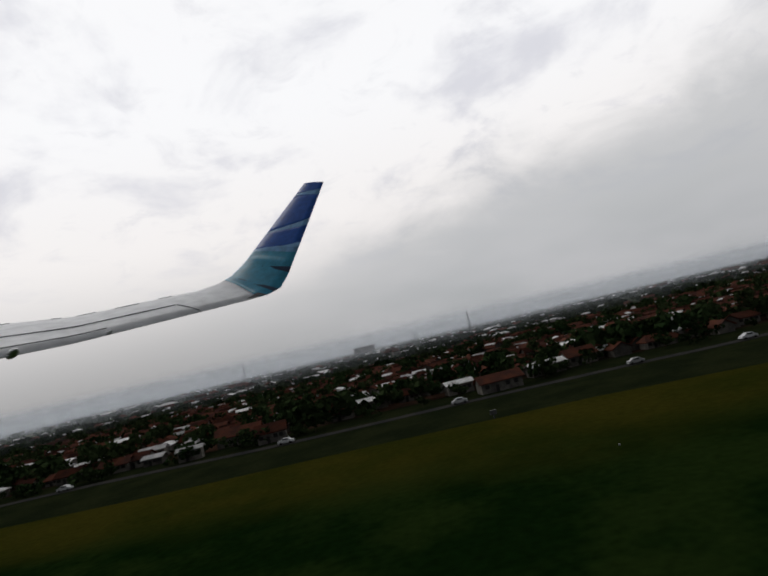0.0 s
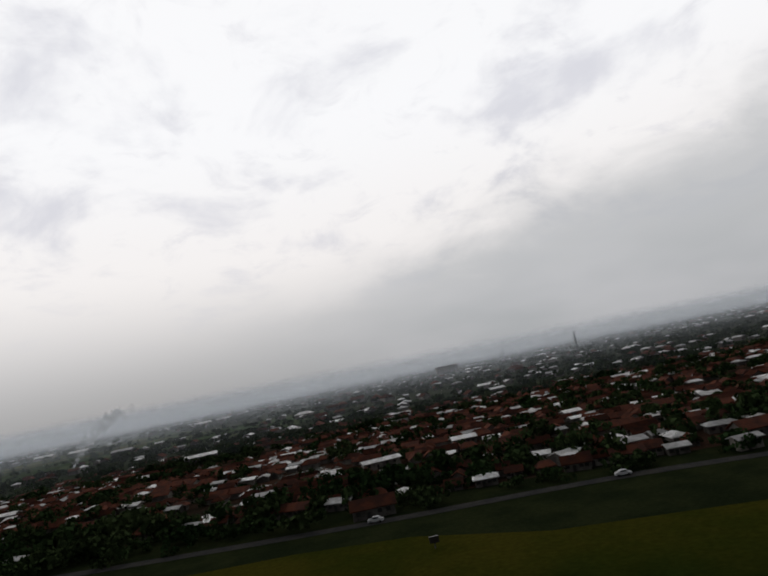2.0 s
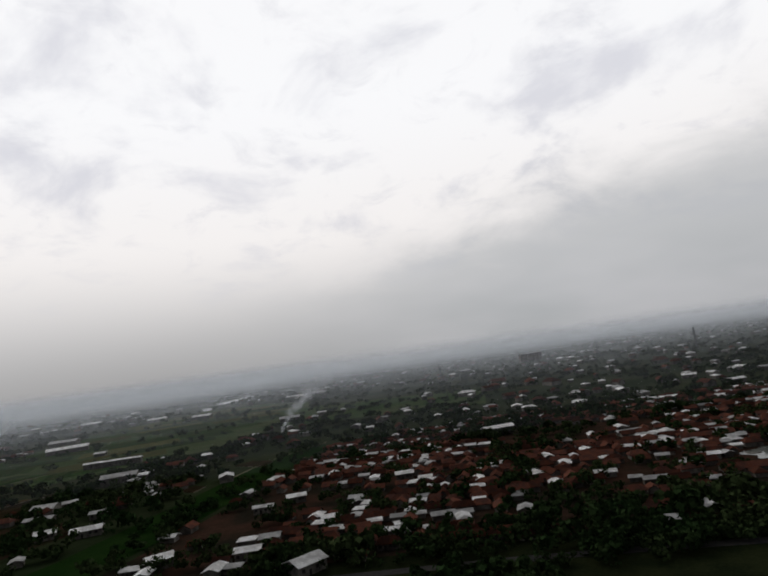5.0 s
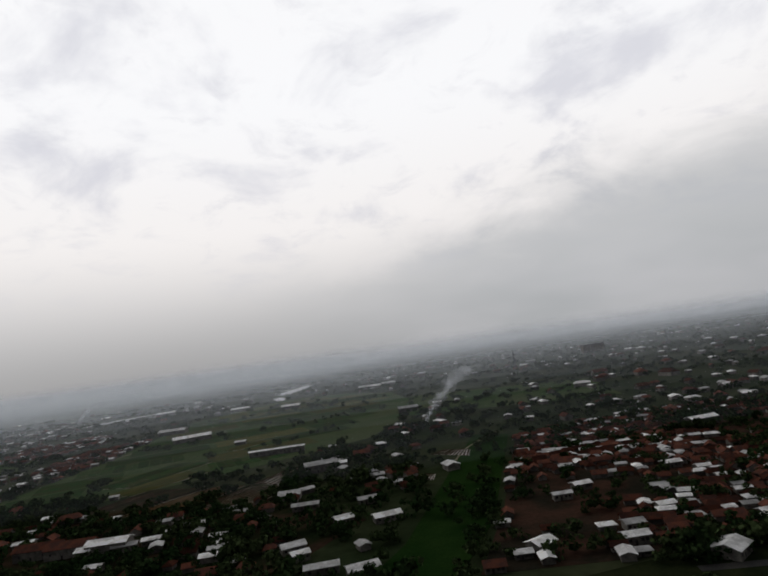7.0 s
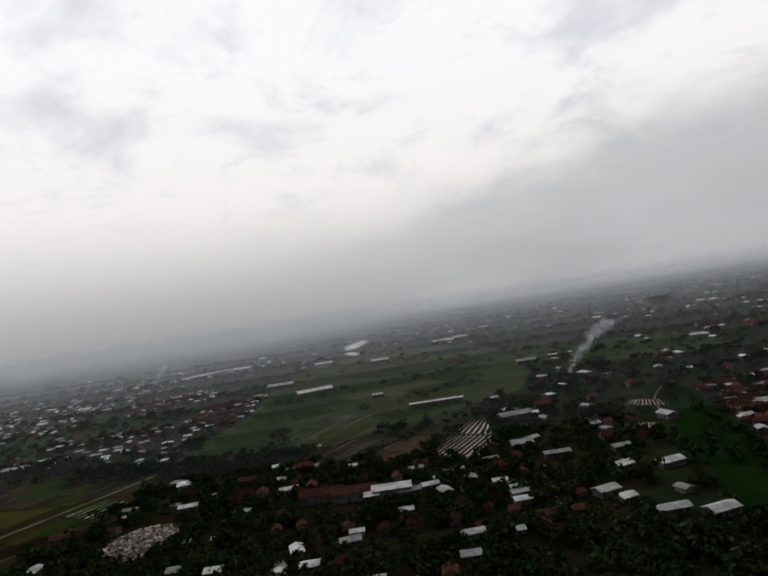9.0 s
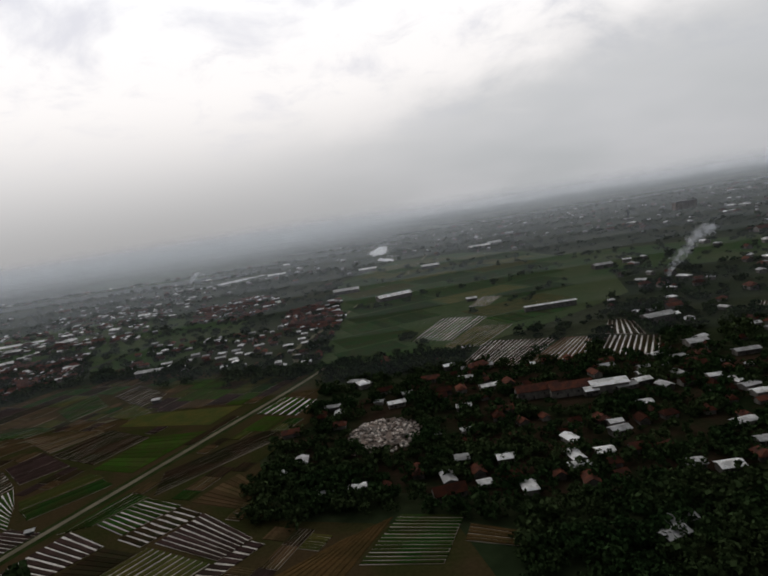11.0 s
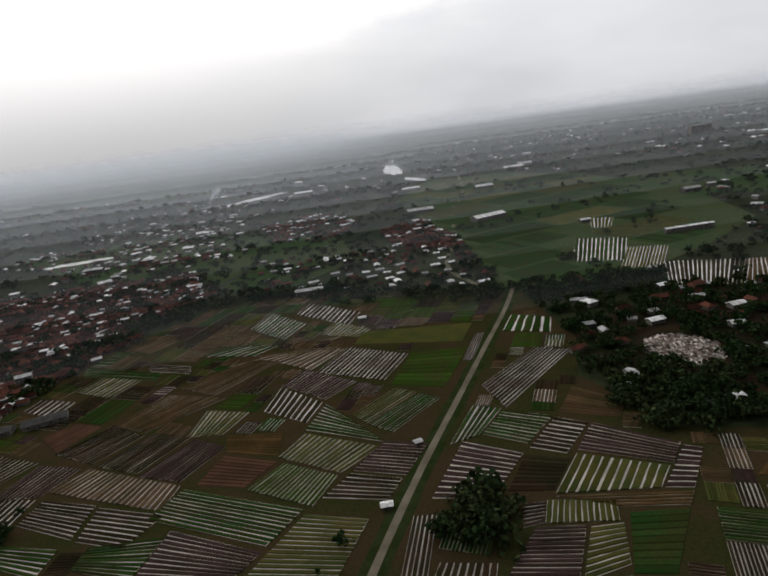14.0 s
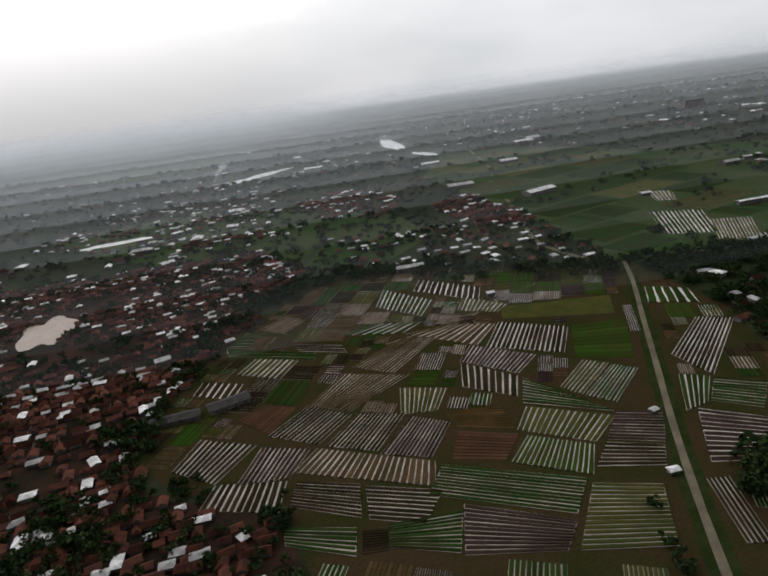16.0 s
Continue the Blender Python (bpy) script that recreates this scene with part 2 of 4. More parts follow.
def sheet(name, points, z, mat, label, category, kind="structure", depth=0.3):
    """A slab of land with a flat top at z and a rim that goes down into the ground."""
    count = len(points)
    v = [(x, y, z) for x, y in points] + [(x, y, z - depth) for x, y in points]
    area = sum(points[i][0] * points[(i + 1) % count][1] - points[(i + 1) % count][0] * points[i][1] for i in range(count))
    loop = tuple(range(count)) if area > 0 else tuple(reversed(range(count)))
    f = [loop] + [(i, (i + 1) % count, count + (i + 1) % count, count + i) for i in range(count)]
    return tagged(new(name, mesh_of(name, v, f, mat)), label, category, kind=kind)


def ribbon(name, points, width, z, mat, label, category):
    """A road along a line of points."""
    v, f = [], []
    for i, (x, y) in enumerate(points):
        a, b = points[max(i - 1, 0)], points[min(i + 1, len(points) - 1)]
        d = Vector((b[0] - a[0], b[1] - a[1])).normalized()
        w = width / 2 * (1 + 0.05 * math.sin(i * 1.3))
        v += [(x - d.y * w, y + d.x * w, z), (x + d.y * w, y - d.x * w, z)]
        v += [(x - d.y * w, y + d.x * w, z - 0.3), (x + d.y * w, y - d.x * w, z - 0.3)]
    for i in range(len(points) - 1):
        a, b = 4 * i, 4 * i + 4
        f += [(a, a + 1, b + 1, b), (a + 1, a + 3, b + 3, b + 1), (a + 2, a, b, b + 2)]
    return tagged(new(name, mesh_of(name, v, f, mat)), label, category, kind="structure")


def curve_points(points, steps=10):
    """Points along a smooth line through the given ones."""
    out = []
    for i in range(len(points) - 1):
        p0, p1, p2, p3 = (Vector(points[min(max(j, 0), len(points) - 1)]) for j in (i - 1, i, i + 1, i + 2))
        for s in range(steps):
            t = s / steps
            q = 0.5 * (2 * p1 + (p2 - p0) * t + (2 * p0 - 5 * p1 + 4 * p2 - p3) * t * t + (3 * p1 - p0 - 3 * p2 + p3) * t ** 3)
            out.append((q.x, q.y))
    return out + [tuple(points[-1])]


def inside(x, y, poly):
    hit = False
    for i in range(len(poly)):
        (x1, y1), (x2, y2) = poly[i], poly[i - 1]
        if (y1 > y) != (y2 > y) and x < (x2 - x1) * (y - y1) / (y2 - y1) + x1:
            hit = not hit
    return hit


# ---- the land ----
rng = random.Random(7)
ground_v, ground_f = box_data(-350, 500, -2.0, 9400, 9000, 2.0)
tagged(new("ground", mesh_of("ground", ground_v, ground_f, M_LAND)), "dark green wooded plain reaching to the horizon", "ground", kind="structure")

AIRFIELD = [(500, -300), (500, -95), (60, 24), (-2, 41), (-18, 47), (-40, 52), (-67, 57), (-85, 62), (-103, 67), (-118, 77), (-133, 81), (-160, 84), (-200, 86), (-215, 60), (-230, -300)]
sheet("airfield_grass", AIRFIELD, 0.10, M_TURF, "mown airfield grass, olive turning deep green", "grass")
VERGE = [(500, -130), (500, 10), (60, 68), (-60, 86), (-170, 112), (-260, 124), (-340, 108), (-440, 96), (-440, -60), (-180, -100), (-60, -60)]
sheet("rough_grass", VERGE, 0.05, M_ROUGH, "dark rough grass between airfield and village", "grass")
EDGE = [(300, 12), (60, 54), (13, 60), (-2, 63.8), (-27, 68.7), (-52, 73), (-86, 83), (-122, 88.4), (-160, 96), (-210, 108), (-260, 116)]
ribbon("perimeter_road", curve_points(EDGE, 6), 2.6, 0.10, M_ROAD, "narrow grey asphalt road along the airfield", "road")

GREEN_STRIP = [(-270, 303), (-255, 290), (-288, 163), (-309, 112), (-330, 116), (-312, 153)]
sheet("rice_field", GREEN_STRIP, 0.09, M_STRIP, "long strip of bright green young rice", "rice field")
WIDE_RICE = [(-506, 265), (-445, 262), (-380, 300), (-322, 345), (-300, 420), (-285, 560), (-300, 690), (-360, 800), (-450, 830), (-520, 640), (-500, 410)]
sheet("rice_field", WIDE_RICE, 0.05, M_RICE, "wide open green rice fields on the plain", "rice field")
sheet("rice_field", [(-620, 330), (-560, 400), (-600, 520), (-760, 640), (-900, 600), (-760, 420)], 0.05, M_RICE, "dull green rice fields among trees", "rice field")
sheet("rice_field", [(-1000, 1150), (-820, 1100), (-700, 1400), (-1000, 1700), (-1300, 1500)], 0.05, M_RICE, "pale green far rice fields in the haze", "rice field")
sheet("rice_field", [(-330, 440), (-160, 380), (-130, 520), (-280, 600)], 0.07, M_RICE, "green rice fields behind the village", "rice field")
FIELDS = [(-500, 262), (-520, 268), (-560, 300), (-600, 322), (-655, 318), (-694, 262), (-712, 212), (-720, 174), (-700, 152), (-673, 140), (-664, 100), (-664, 20), (-455, 20), (-452, 92), (-458, 118), (-500, 132), (-512, 170), (-500, 200)]
sheet("farmland", FIELDS, 0.05, M_FIELD, "brown and olive market garden soil", "field")
TOWN_A = [(400, 40), (60, 68), (-60, 86), (-170, 112), (-260, 124), (-298, 128), (-284, 170), (-254, 280), (-190, 300), (0, 270), (400, 260)]
sheet("village_ground", TOWN_A, 0.04, M_YARD, "bare reddish earth between crowded houses", "ground")
TOWN_B = [(-716, 150), (-700, 226), (-684, 290), (-660, 350), (-690, 420), (-860, 420), (-1000, 330), (-960, 60), (-760, 60)]
sheet("village_ground", TOWN_B, 0.04, M_YARD, "bare reddish earth between town houses", "ground")
TOWN_C = [(-738, 90), (-736, 156), (-722, 166), (-702, 150), (-676, 139), (-668, 116), (-668, 90)]
sheet("village_ground", TOWN_C, 0.03, M_YARD, "reddish earth of a hamlet beside the road", "ground")
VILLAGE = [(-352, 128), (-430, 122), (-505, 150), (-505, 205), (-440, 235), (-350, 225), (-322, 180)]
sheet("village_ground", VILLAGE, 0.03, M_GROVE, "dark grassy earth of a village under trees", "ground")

TRACK = curve_points([(-500, 275), (-513.5, 244), (-533, 205), (-549.8, 171.2), (-569.6, 131.3), (-587, 92.6), (-613, 30), (-638, -40)], 8)
ribbon("grass_verge", TRACK, 6.0, 0.09, M_VERGE, "green grassy banks along the dirt track", "verge")
ribbon("dirt_track", TRACK, 1.9, 0.16, M_TRACK, "straight pale brown dirt track through the fields", "road")
ribbon("town_road", curve_points([(-745, 100), (-742.8, 143.8), (-733.3, 168), (-720, 201.9), (-708, 236.5), (-691, 285), (-666, 348), (-640, 430)], 8), 2.6, 0.10, M_ROAD, "grey road between the town and the fields", "road")
ribbon("town_road", curve_points([(-514, 280), (-522, 330), (-504, 400), (-487, 480), (-474, 545), (-440, 650), (-400, 860)], 8), 3.0, 0.11, M_PATH, "pale road winding through the far town", "road")
ribbon("field_path", curve_points([(-640, 222), (-612, 230), (-590, 238), (-572, 252), (-552, 262)], 8), 0.9, 0.14, M_PATH, "pale narrow field path", "path")
ribbon("field_path", curve_points([(-648, 268), (-622, 246), (-606, 238), (-585, 240)], 8), 0.8, 0.14, M_PATH, "pale narrow winding field path", "path")
ribbon("field_path", curve_points([(-258, 302), (-278, 270), (-290, 235)], 6), 1.0, 0.14, M_PATH, "pale path beside the rice strip", "path")


def pond(cx, cy, rx, ry, turn_deg, seed, mat, label):
    r = random.Random(seed)
    pts = []
    for i in range(28):
        a = i / 28 * math.tau
        k = 1 + 0.22 * math.sin(2 * a + seed) + 0.14 * math.sin(5 * a + 2 * seed) + r.uniform(-0.06, 0.06)
        x, y = rx * k * math.cos(a), ry * k * math.sin(a)
        t = radians(turn_deg)
        pts.append((cx + x * math.cos(t) - y * math.sin(t), cy + x * math.sin(t) + y * math.cos(t)))
    return sheet("pond", pts, 0.12, mat, label, "pond")


pond(-795, 318, 12, 26, 20, 1, M_POND, "muddy brown pond among the houses")
pond(-830, 262, 8, 18, 10, 4, M_POND, "muddy brown pond beside the town")
pond(-470, 1120, 13, 150, -4, 2, M_LAKE, "pale shining lake far off on the plain")
pond(-708, 905, 60, 17, 47, 7, M_LAKE, "pale flooded paddies far off on the plain")
pond(-632, 880, 20, 8, 5, 9, M_LAKE, "pale flooded paddy far off on the plain")
pond(-817, 538, 26, 9, 10, 8, M_LAKE, "pale flooded paddies beyond the town")
pond(-462, 880, 8, 40, 8, 3, M_LAKE, "pale shining small lake far off")
pond(-137, 152, 8, 6, 20, 5, M_PONDGREY, "grey-green fish pond among village trees")
pond(-152, 124, 3.5, 6, 10, 6, M_PONDGREY, "grey-green fish pond beside the houses")


# ---- planted plots ----
PLOTS = []


def plot(a, b, c, d, rows, soil):
    """A plot with corners a b c d; its beds run from the side a-d to the side b-c, with flooded furrows between."""
    a, b, c, d = (Vector(p) for p in (a, b, c, d))
    mid = (a + b + c + d) / 4
    names = {"green": "leafy green", "grass": "bright green", "olive": "olive green", "brown": "brown", "dark": "dark brown", "purple": "purplish brown", "red": "bare reddish", "orange": "straw-coloured"}
    PLOTS.append([tuple(p) for p in (a, b, c, d)])
    base = new("field_plot")
    base.location = (mid.x, mid.y, 0)
    r = random.Random(int(mid.x * 7 + mid.y))
    if rows == 0 and (b - a).length > 30:
        tagged(base, names[soil] + " rice paddy on the open plain", "rice paddy", "rice paddies of the plain")
        count, gap = 1, 0.0
    elif rows == 0:
        tagged(base, names[soil] + " plot with low fresh ridges", "field plot", "plots of the market gardens")
        count, gap = 9, 0.0
    else:
        tagged(base, names[soil] + " plot of raised beds with flooded furrows", "field plot", "plots of the market gardens")
        count, gap = round(rows * 1.25), {"dark": 0.17, "purple": 0.15, "green": 0.14, "brown": 0.14}.get(soil, 0.12)
        q = [p - mid for p in (a, b, c, d)]
        flip = (b - a).cross(d - a) < 0
        v = [(p.x, p.y, 0.13) for p in q] + [(p.x, p.y, -0.1) for p in q]
        f = [(3, 2, 1, 0) if flip else (0, 1, 2, 3), (0, 1, 5, 4), (1, 2, 6, 5), (2, 3, 7, 6), (3, 0, 4, 7)]
        part("furrow_water", mesh_of("furrow_water", v, f, M_WATER), M_WATER, base, "muddy water with pale sky sheen painted in")
    ground = BED[soil]
    for i in range(count):
        u0, u1 = (i + gap / 2 + r.uniform(-0.05, 0.05) * (gap > 0)) / count, (i + 1 - gap / 2 + r.uniform(-0.05, 0.05) * (gap > 0)) / count
        e0, e1 = r.uniform(-0.012, 0.010), 1 - r.uniform(-0.012, 0.010)
        if rows == 0:
            e0, e1 = 0.0, 1.0
        ring = []
        for t in (e0, 0.33, 0.66, e1):
            w0, w1 = r.uniform(-0.06, 0.06) / count * (gap > 0), r.uniform(-0.06, 0.06) / count * (gap > 0)
            left = a.lerp(d, u0 + w0).lerp(b.lerp(c, u0 + w0), t) - mid
            right = a.lerp(d, u1 + w1).lerp(b.lerp(c, u1 + w1), t) - mid
            ring.append((left, right))
        top = 0.30 if gap else 0.20 + 0.02 * (i % 2)
        v, f = [], []
        for left, right in ring:
            l2, r2 = left.lerp(right, 0.16), left.lerp(right, 0.84)
            v += [(left.x, left.y, 0.02), (l2.x, l2.y, top), (r2.x, r2.y, top), (right.x, right.y, 0.02)]
        for k in range(3):
            o = 4 * k
            f += [(o, o + 4, o + 5, o + 1), (o + 1, o + 5, o + 6, o + 2), (o + 2, o + 6, o + 7, o + 3)]
        f += [(0, 1, 2, 3), (15, 14, 13, 12)]
        part("bed", mesh_of("bed", v, f, ground), ground, base)


plot((-522.5, 217.7), (-514.1, 234.1), (-500.0, 224.5), (-506.2, 209.0), 4, "green")
plot((-542.5, 173.7), (-516.5, 196.9), (-505.8, 190.4), (-539.5, 157.0), 8, "dark")
plot((-543.8, 195.3), (-533.0, 219.5), (-530.2, 218.2), (-540.6, 194.0), 3, "dark")
plot((-559.4, 142.1), (-548.6, 161.1), (-541.2, 156.6), (-551.1, 144.2), 4, "green")
plot((-540.7, 155.8), (-528.8, 148.0), (-540.0, 136.4), (-550.0, 144.4), 7, "green")
plot((-555.9, 142.3), (-542.5, 132.3), (-555.0, 116.7), (-568.2, 120.5), 9, "purple")
plot((-528.6, 147.0), (-521.4, 141.7), (-532.4, 129.2), (-540.0, 134.4), 6, "dark")
plot((-516.8, 163.3), (-506.4, 149.9), (-512.4, 141.4), (-526.7, 149.0), 0, "brown")
plot((-520.5, 141.4), (-504.8, 125.8), (-510.9, 118.4), (-529.1, 130.0), 6, "purple")
plot((-540.7, 114.9), (-530.2, 128.5), (-512.3, 117.6), (-518.3, 110.7), 8, "olive")
plot((-542.2, 131.7), (-532.4, 126.8), (-540.8, 115.9), (-550.8, 118.3), 0, "dark")
plot((-504.8, 124.6), (-501.2, 122.3), (-511.8, 108.9), (-517.5, 110.6), 6, "purple")
plot((-541.2, 113.9), (-512.6, 107.9), (-515.8, 103.9), (-529.4, 107.0), 3, "orange")
plot((-546.5, 106.0), (-543.4, 113.1), (-529.5, 109.1), (-531.7, 103.0), 10, "olive")
plot((-548.9, 113.2), (-544.0, 112.7), (-546.8, 106.1), (-551.3, 105.7), 5, "purple")
plot((-548.7, 105.3), (-538.7, 103.3), (-546.8, 88.2), (-560.0, 91.4), 11, "purple")
plot((-538.0, 102.6), (-531.3, 102.1), (-535.4, 91.2), (-545.4, 89.2), 6, "olive")
plot((-528.6, 104.9), (-516.4, 103.0), (-529.0, 87.0), (-536.0, 88.8), 0, "green")
plot((-578.9, 96.0), (-573.3, 115.4), (-568.1, 114.6), (-573.8, 94.8), 4, "dark")
plot((-573.0, 94.6), (-570.2, 100.0), (-559.2, 97.2), (-561.2, 91.7), 6, "dark")
plot((-560.4, 209.6), (-539.0, 207.2), (-554.3, 176.3), (-571.1, 184.6), 0, "grass")
plot((-596.6, 205.0), (-584.2, 225.6), (-561.8, 209.2), (-572.8, 189.3), 13, "dark")
plot((-622.2, 230.2), (-606.0, 233.3), (-585.9, 224.6), (-598.8, 208.2), 8, "brown")
plot((-608.9, 198.0), (-601.4, 209.2), (-582.5, 191.7), (-593.4, 181.0), 13, "purple")
plot((-613.4, 179.6), (-609.0, 196.4), (-594.3, 179.5), (-599.2, 167.2), 6, "dark")
plot((-585.0, 167.4), (-570.1, 181.5), (-563.5, 176.3), (-580.8, 160.9), 5, "olive")
plot((-580.2, 160.1), (-563.0, 175.1), (-557.2, 169.3), (-573.8, 153.3), 6, "green")
plot((-593.2, 177.7), (-585.5, 165.6), (-577.1, 149.1), (-599.2, 162.9), 6, "green")
plot((-606.3, 149.8), (-599.2, 160.5), (-578.1, 146.8), (-589.1, 137.3), 11, "olive")
plot((-576.4, 149.2), (-565.1, 144.5), (-572.9, 131.4), (-586.0, 137.3), 8, "purple")
plot((-586.7, 136.2), (-573.9, 130.4), (-578.3, 122.8), (-593.9, 127.8), 5, "dark")
plot((-613.1, 136.5), (-604.6, 146.3), (-590.1, 136.3), (-596.2, 125.3), 12, "grass")
plot((-622.2, 155.5), (-606.4, 147.8), (-614.1, 137.7), (-627.4, 142.6), 0, "red")
plot((-636.1, 170.2), (-633.3, 186.9), (-618.5, 180.7), (-624.9, 168.4), 7, "olive")
plot((-664.1, 186.7), (-651.2, 205.5), (-628.3, 195.1), (-651.1, 178.2), 12, "brown")
plot((-623.8, 167.4), (-606.2, 163.4), (-606.6, 150.4), (-621.7, 157.2), 0, "orange")
plot((-677.5, 173.0), (-664.2, 187.1), (-651.2, 175.8), (-662.3, 162.9), 10, "dark")
plot((-660.4, 161.3), (-649.1, 175.7), (-635.1, 169.9), (-646.2, 153.5), 10, "dark")
plot((-645.5, 151.8), (-633.4, 168.2), (-622.9, 160.5), (-632.3, 145.6), 10, "purple")
plot((-670.2, 151.7), (-662.9, 161.0), (-631.9, 143.5), (-634.3, 133.6), 17, "brown")
plot((-685.6, 151.0), (-679.3, 167.3), (-664.9, 161.4), (-671.1, 149.7), 8, "purple")
plot((-704.8, 164.0), (-698.5, 178.7), (-680.8, 169.1), (-691.5, 153.7), 8, "dark")
plot((-694.5, 143.8), (-691.3, 153.2), (-671.7, 148.4), (-673.9, 136.1), 9, "dark")
plot((-668.9, 147.4), (-652.9, 140.8), (-654.0, 128.0), (-671.4, 137.7), 7, "dark")
plot((-651.6, 139.6), (-633.0, 131.6), (-639.8, 121.3), (-652.3, 126.9), 6, "dark")
plot((-630.4, 141.5), (-598.5, 124.5), (-606.2, 113.9), (-636.7, 130.9), 8, "green")
plot((-629.6, 125.0), (-607.0, 112.2), (-613.1, 104.4), (-634.0, 109.5), 9, "purple")
plot((-648.1, 123.8), (-630.3, 123.1), (-634.6, 110.4), (-649.5, 116.7), 8, "green")
plot((-672.8, 130.5), (-655.6, 125.1), (-656.8, 116.2), (-672.4, 124.2), 5, "green")
plot((-654.4, 124.1), (-648.2, 122.5), (-649.4, 115.8), (-655.4, 116.3), 0, "dark")
plot((-598.0, 122.5), (-583.3, 117.0), (-591.6, 99.1), (-610.7, 103.8), 12, "olive")
plot((-705.5, 210.6), (-703.3, 220.2), (-687.5, 212.5), (-690.4, 201.6), 5, "dark")
plot((-690.5, 221.6), (-683.8, 233.4), (-666.8, 224.4), (-673.9, 211.3), 6, "olive")
plot((-696.9, 248.7), (-660.0, 229.0), (-660.2, 221.9), (-695.3, 238.8), 5, "green")
plot((-683.9, 264.7), (-671.3, 277.6), (-662.9, 267.1), (-672.9, 255.3), 6, "brown")
plot((-670.4, 244.0), (-648.8, 232.6), (-647.5, 223.6), (-665.9, 232.8), 4, "dark")
plot((-647.3, 209.9), (-624.0, 227.3), (-611.7, 222.2), (-633.1, 198.5), 10, "brown")
plot((-629.0, 268.1), (-621.6, 290.5), (-602.9, 264.4), (-611.7, 247.0), 9, "green")
plot((-608.0, 281.3), (-601.4, 297.4), (-577.2, 269.9), (-583.2, 253.7), 10, "dark")
plot((-595.5, 246.1), (-588.9, 260.6), (-573.9, 243.3), (-580.9, 235.8), 8, "olive")
plot((-647.2, 241.1), (-631.4, 247.1), (-614.2, 239.7), (-623.3, 232.2), 5, "green")
plot((-577.6, 241.7), (-531.1, 232.9), (-540.1, 213.0), (-581.5, 227.8), 0, "olive")
plot((-687.7, 186.2), (-679.2, 193.3), (-668.3, 187.2), (-677.1, 173.8), 0, "red")
plot((-502.3, 93.6), (-497.7, 105.8), (-469.9, 101.4), (-476.9, 90.3), 11, "dark")
plot((-474.4, 92.4), (-468.7, 101.4), (-456.2, 98.1), (-460.6, 92.5), 5, "green")
plot((-497.1, 109.4), (-484.1, 118.7), (-472.0, 125.7), (-482.7, 104.9), 0, "orange")
plot((-470.3, 126.4), (-456.2, 121.9), (-462.6, 105.3), (-479.4, 109.0), 11, "green")
plot((-455.2, 118.1), (-444.0, 111.5), (-447.0, 107.3), (-457.3, 112.0), 4, "orange")
plot((-458.0, 302.0), (-436.0, 352.0), (-409.0, 339.0), (-435.0, 290.0), 10, "green")
plot((-444.0, 277.0), (-421.0, 315.0), (-402.0, 306.0), (-426.0, 269.5), 10, "olive")
plot((-439.0, 242.0), (-421.0, 277.0), (-391.0, 263.0), (-417.0, 229.0), 13, "dark")
plot((-414.5, 230.0), (-389.0, 262.0), (-374.0, 256.0), (-390.0, 227.0), 8, "brown")
plot((-388.0, 226.0), (-372.0, 255.0), (-352.0, 240.0), (-364.0, 216.0), 9, "dark")
plot((-371.0, 258.0), (-359.0, 283.0), (-350.0, 277.0), (-357.0, 247.0), 5, "dark")
plot((-414.0, 377.0), (-401.0, 409.0), (-387.0, 401.0), (-403.0, 372.0), 5, "olive")
plot((-294.8, 266.0), (-288.5, 273.6), (-277.8, 264.1), (-280.3, 251.5), 9, "dark")
plot((-306.1, 223.7), (-302.1, 229.5), (-296.9, 225.8), (-298.7, 217.0), 6, "dark")


def fill_fields(area, start, along_deg, seed, wides, longs, soils, row_choice):
    """More plots in open farmland, in courses, wherever none stands yet."""
    r = random.Random(seed)
    u = Vector((math.cos(radians(along_deg)), math.sin(radians(along_deg))))
    w = Vector((-u.y, u.x))
    start = Vector(start)
    t = -300.0
    while t < 300:
        wide = r.uniform(*wides)
        s = -300.0 + r.uniform(0, 6)
        while s < 300:
            long = r.uniform(*longs)
            quad = [start + u * (s + a * long) + w * (t + b * wide) for a, b in ((0.02, 0.03), (0.98, 0.03), (0.98, 0.97), (0.02, 0.97))]
            grid = [quad[0].lerp(quad[1], i / 4).lerp(quad[3].lerp(quad[2], i / 4), j / 4) for i in range(5) for j in range(5)]
            fits = all(inside(p.x, p.y, area) for p in grid) and min((p - Vector(q)).length for p in grid for q in TRACK) > 5
            if fits and not any(inside(p.x, p.y, q) for p in grid for q in PLOTS) and not any(inside(sum(c[0] for c in q) / 4, sum(c[1] for c in q) / 4, [tuple(p) for p in quad]) for q in PLOTS):
                soil = r.choice(soils)
                rows = 0 if soil == "grass" else r.choice(row_choice)
                k = r.choice((0, 0, 1))
                plot(*(tuple(round(x, 1) for x in quad[(i + k) % 4]) for i in range(4)), rows, soil)
                s += long
            else:
                s += 2.5
        t += wide
    return len(PLOTS)


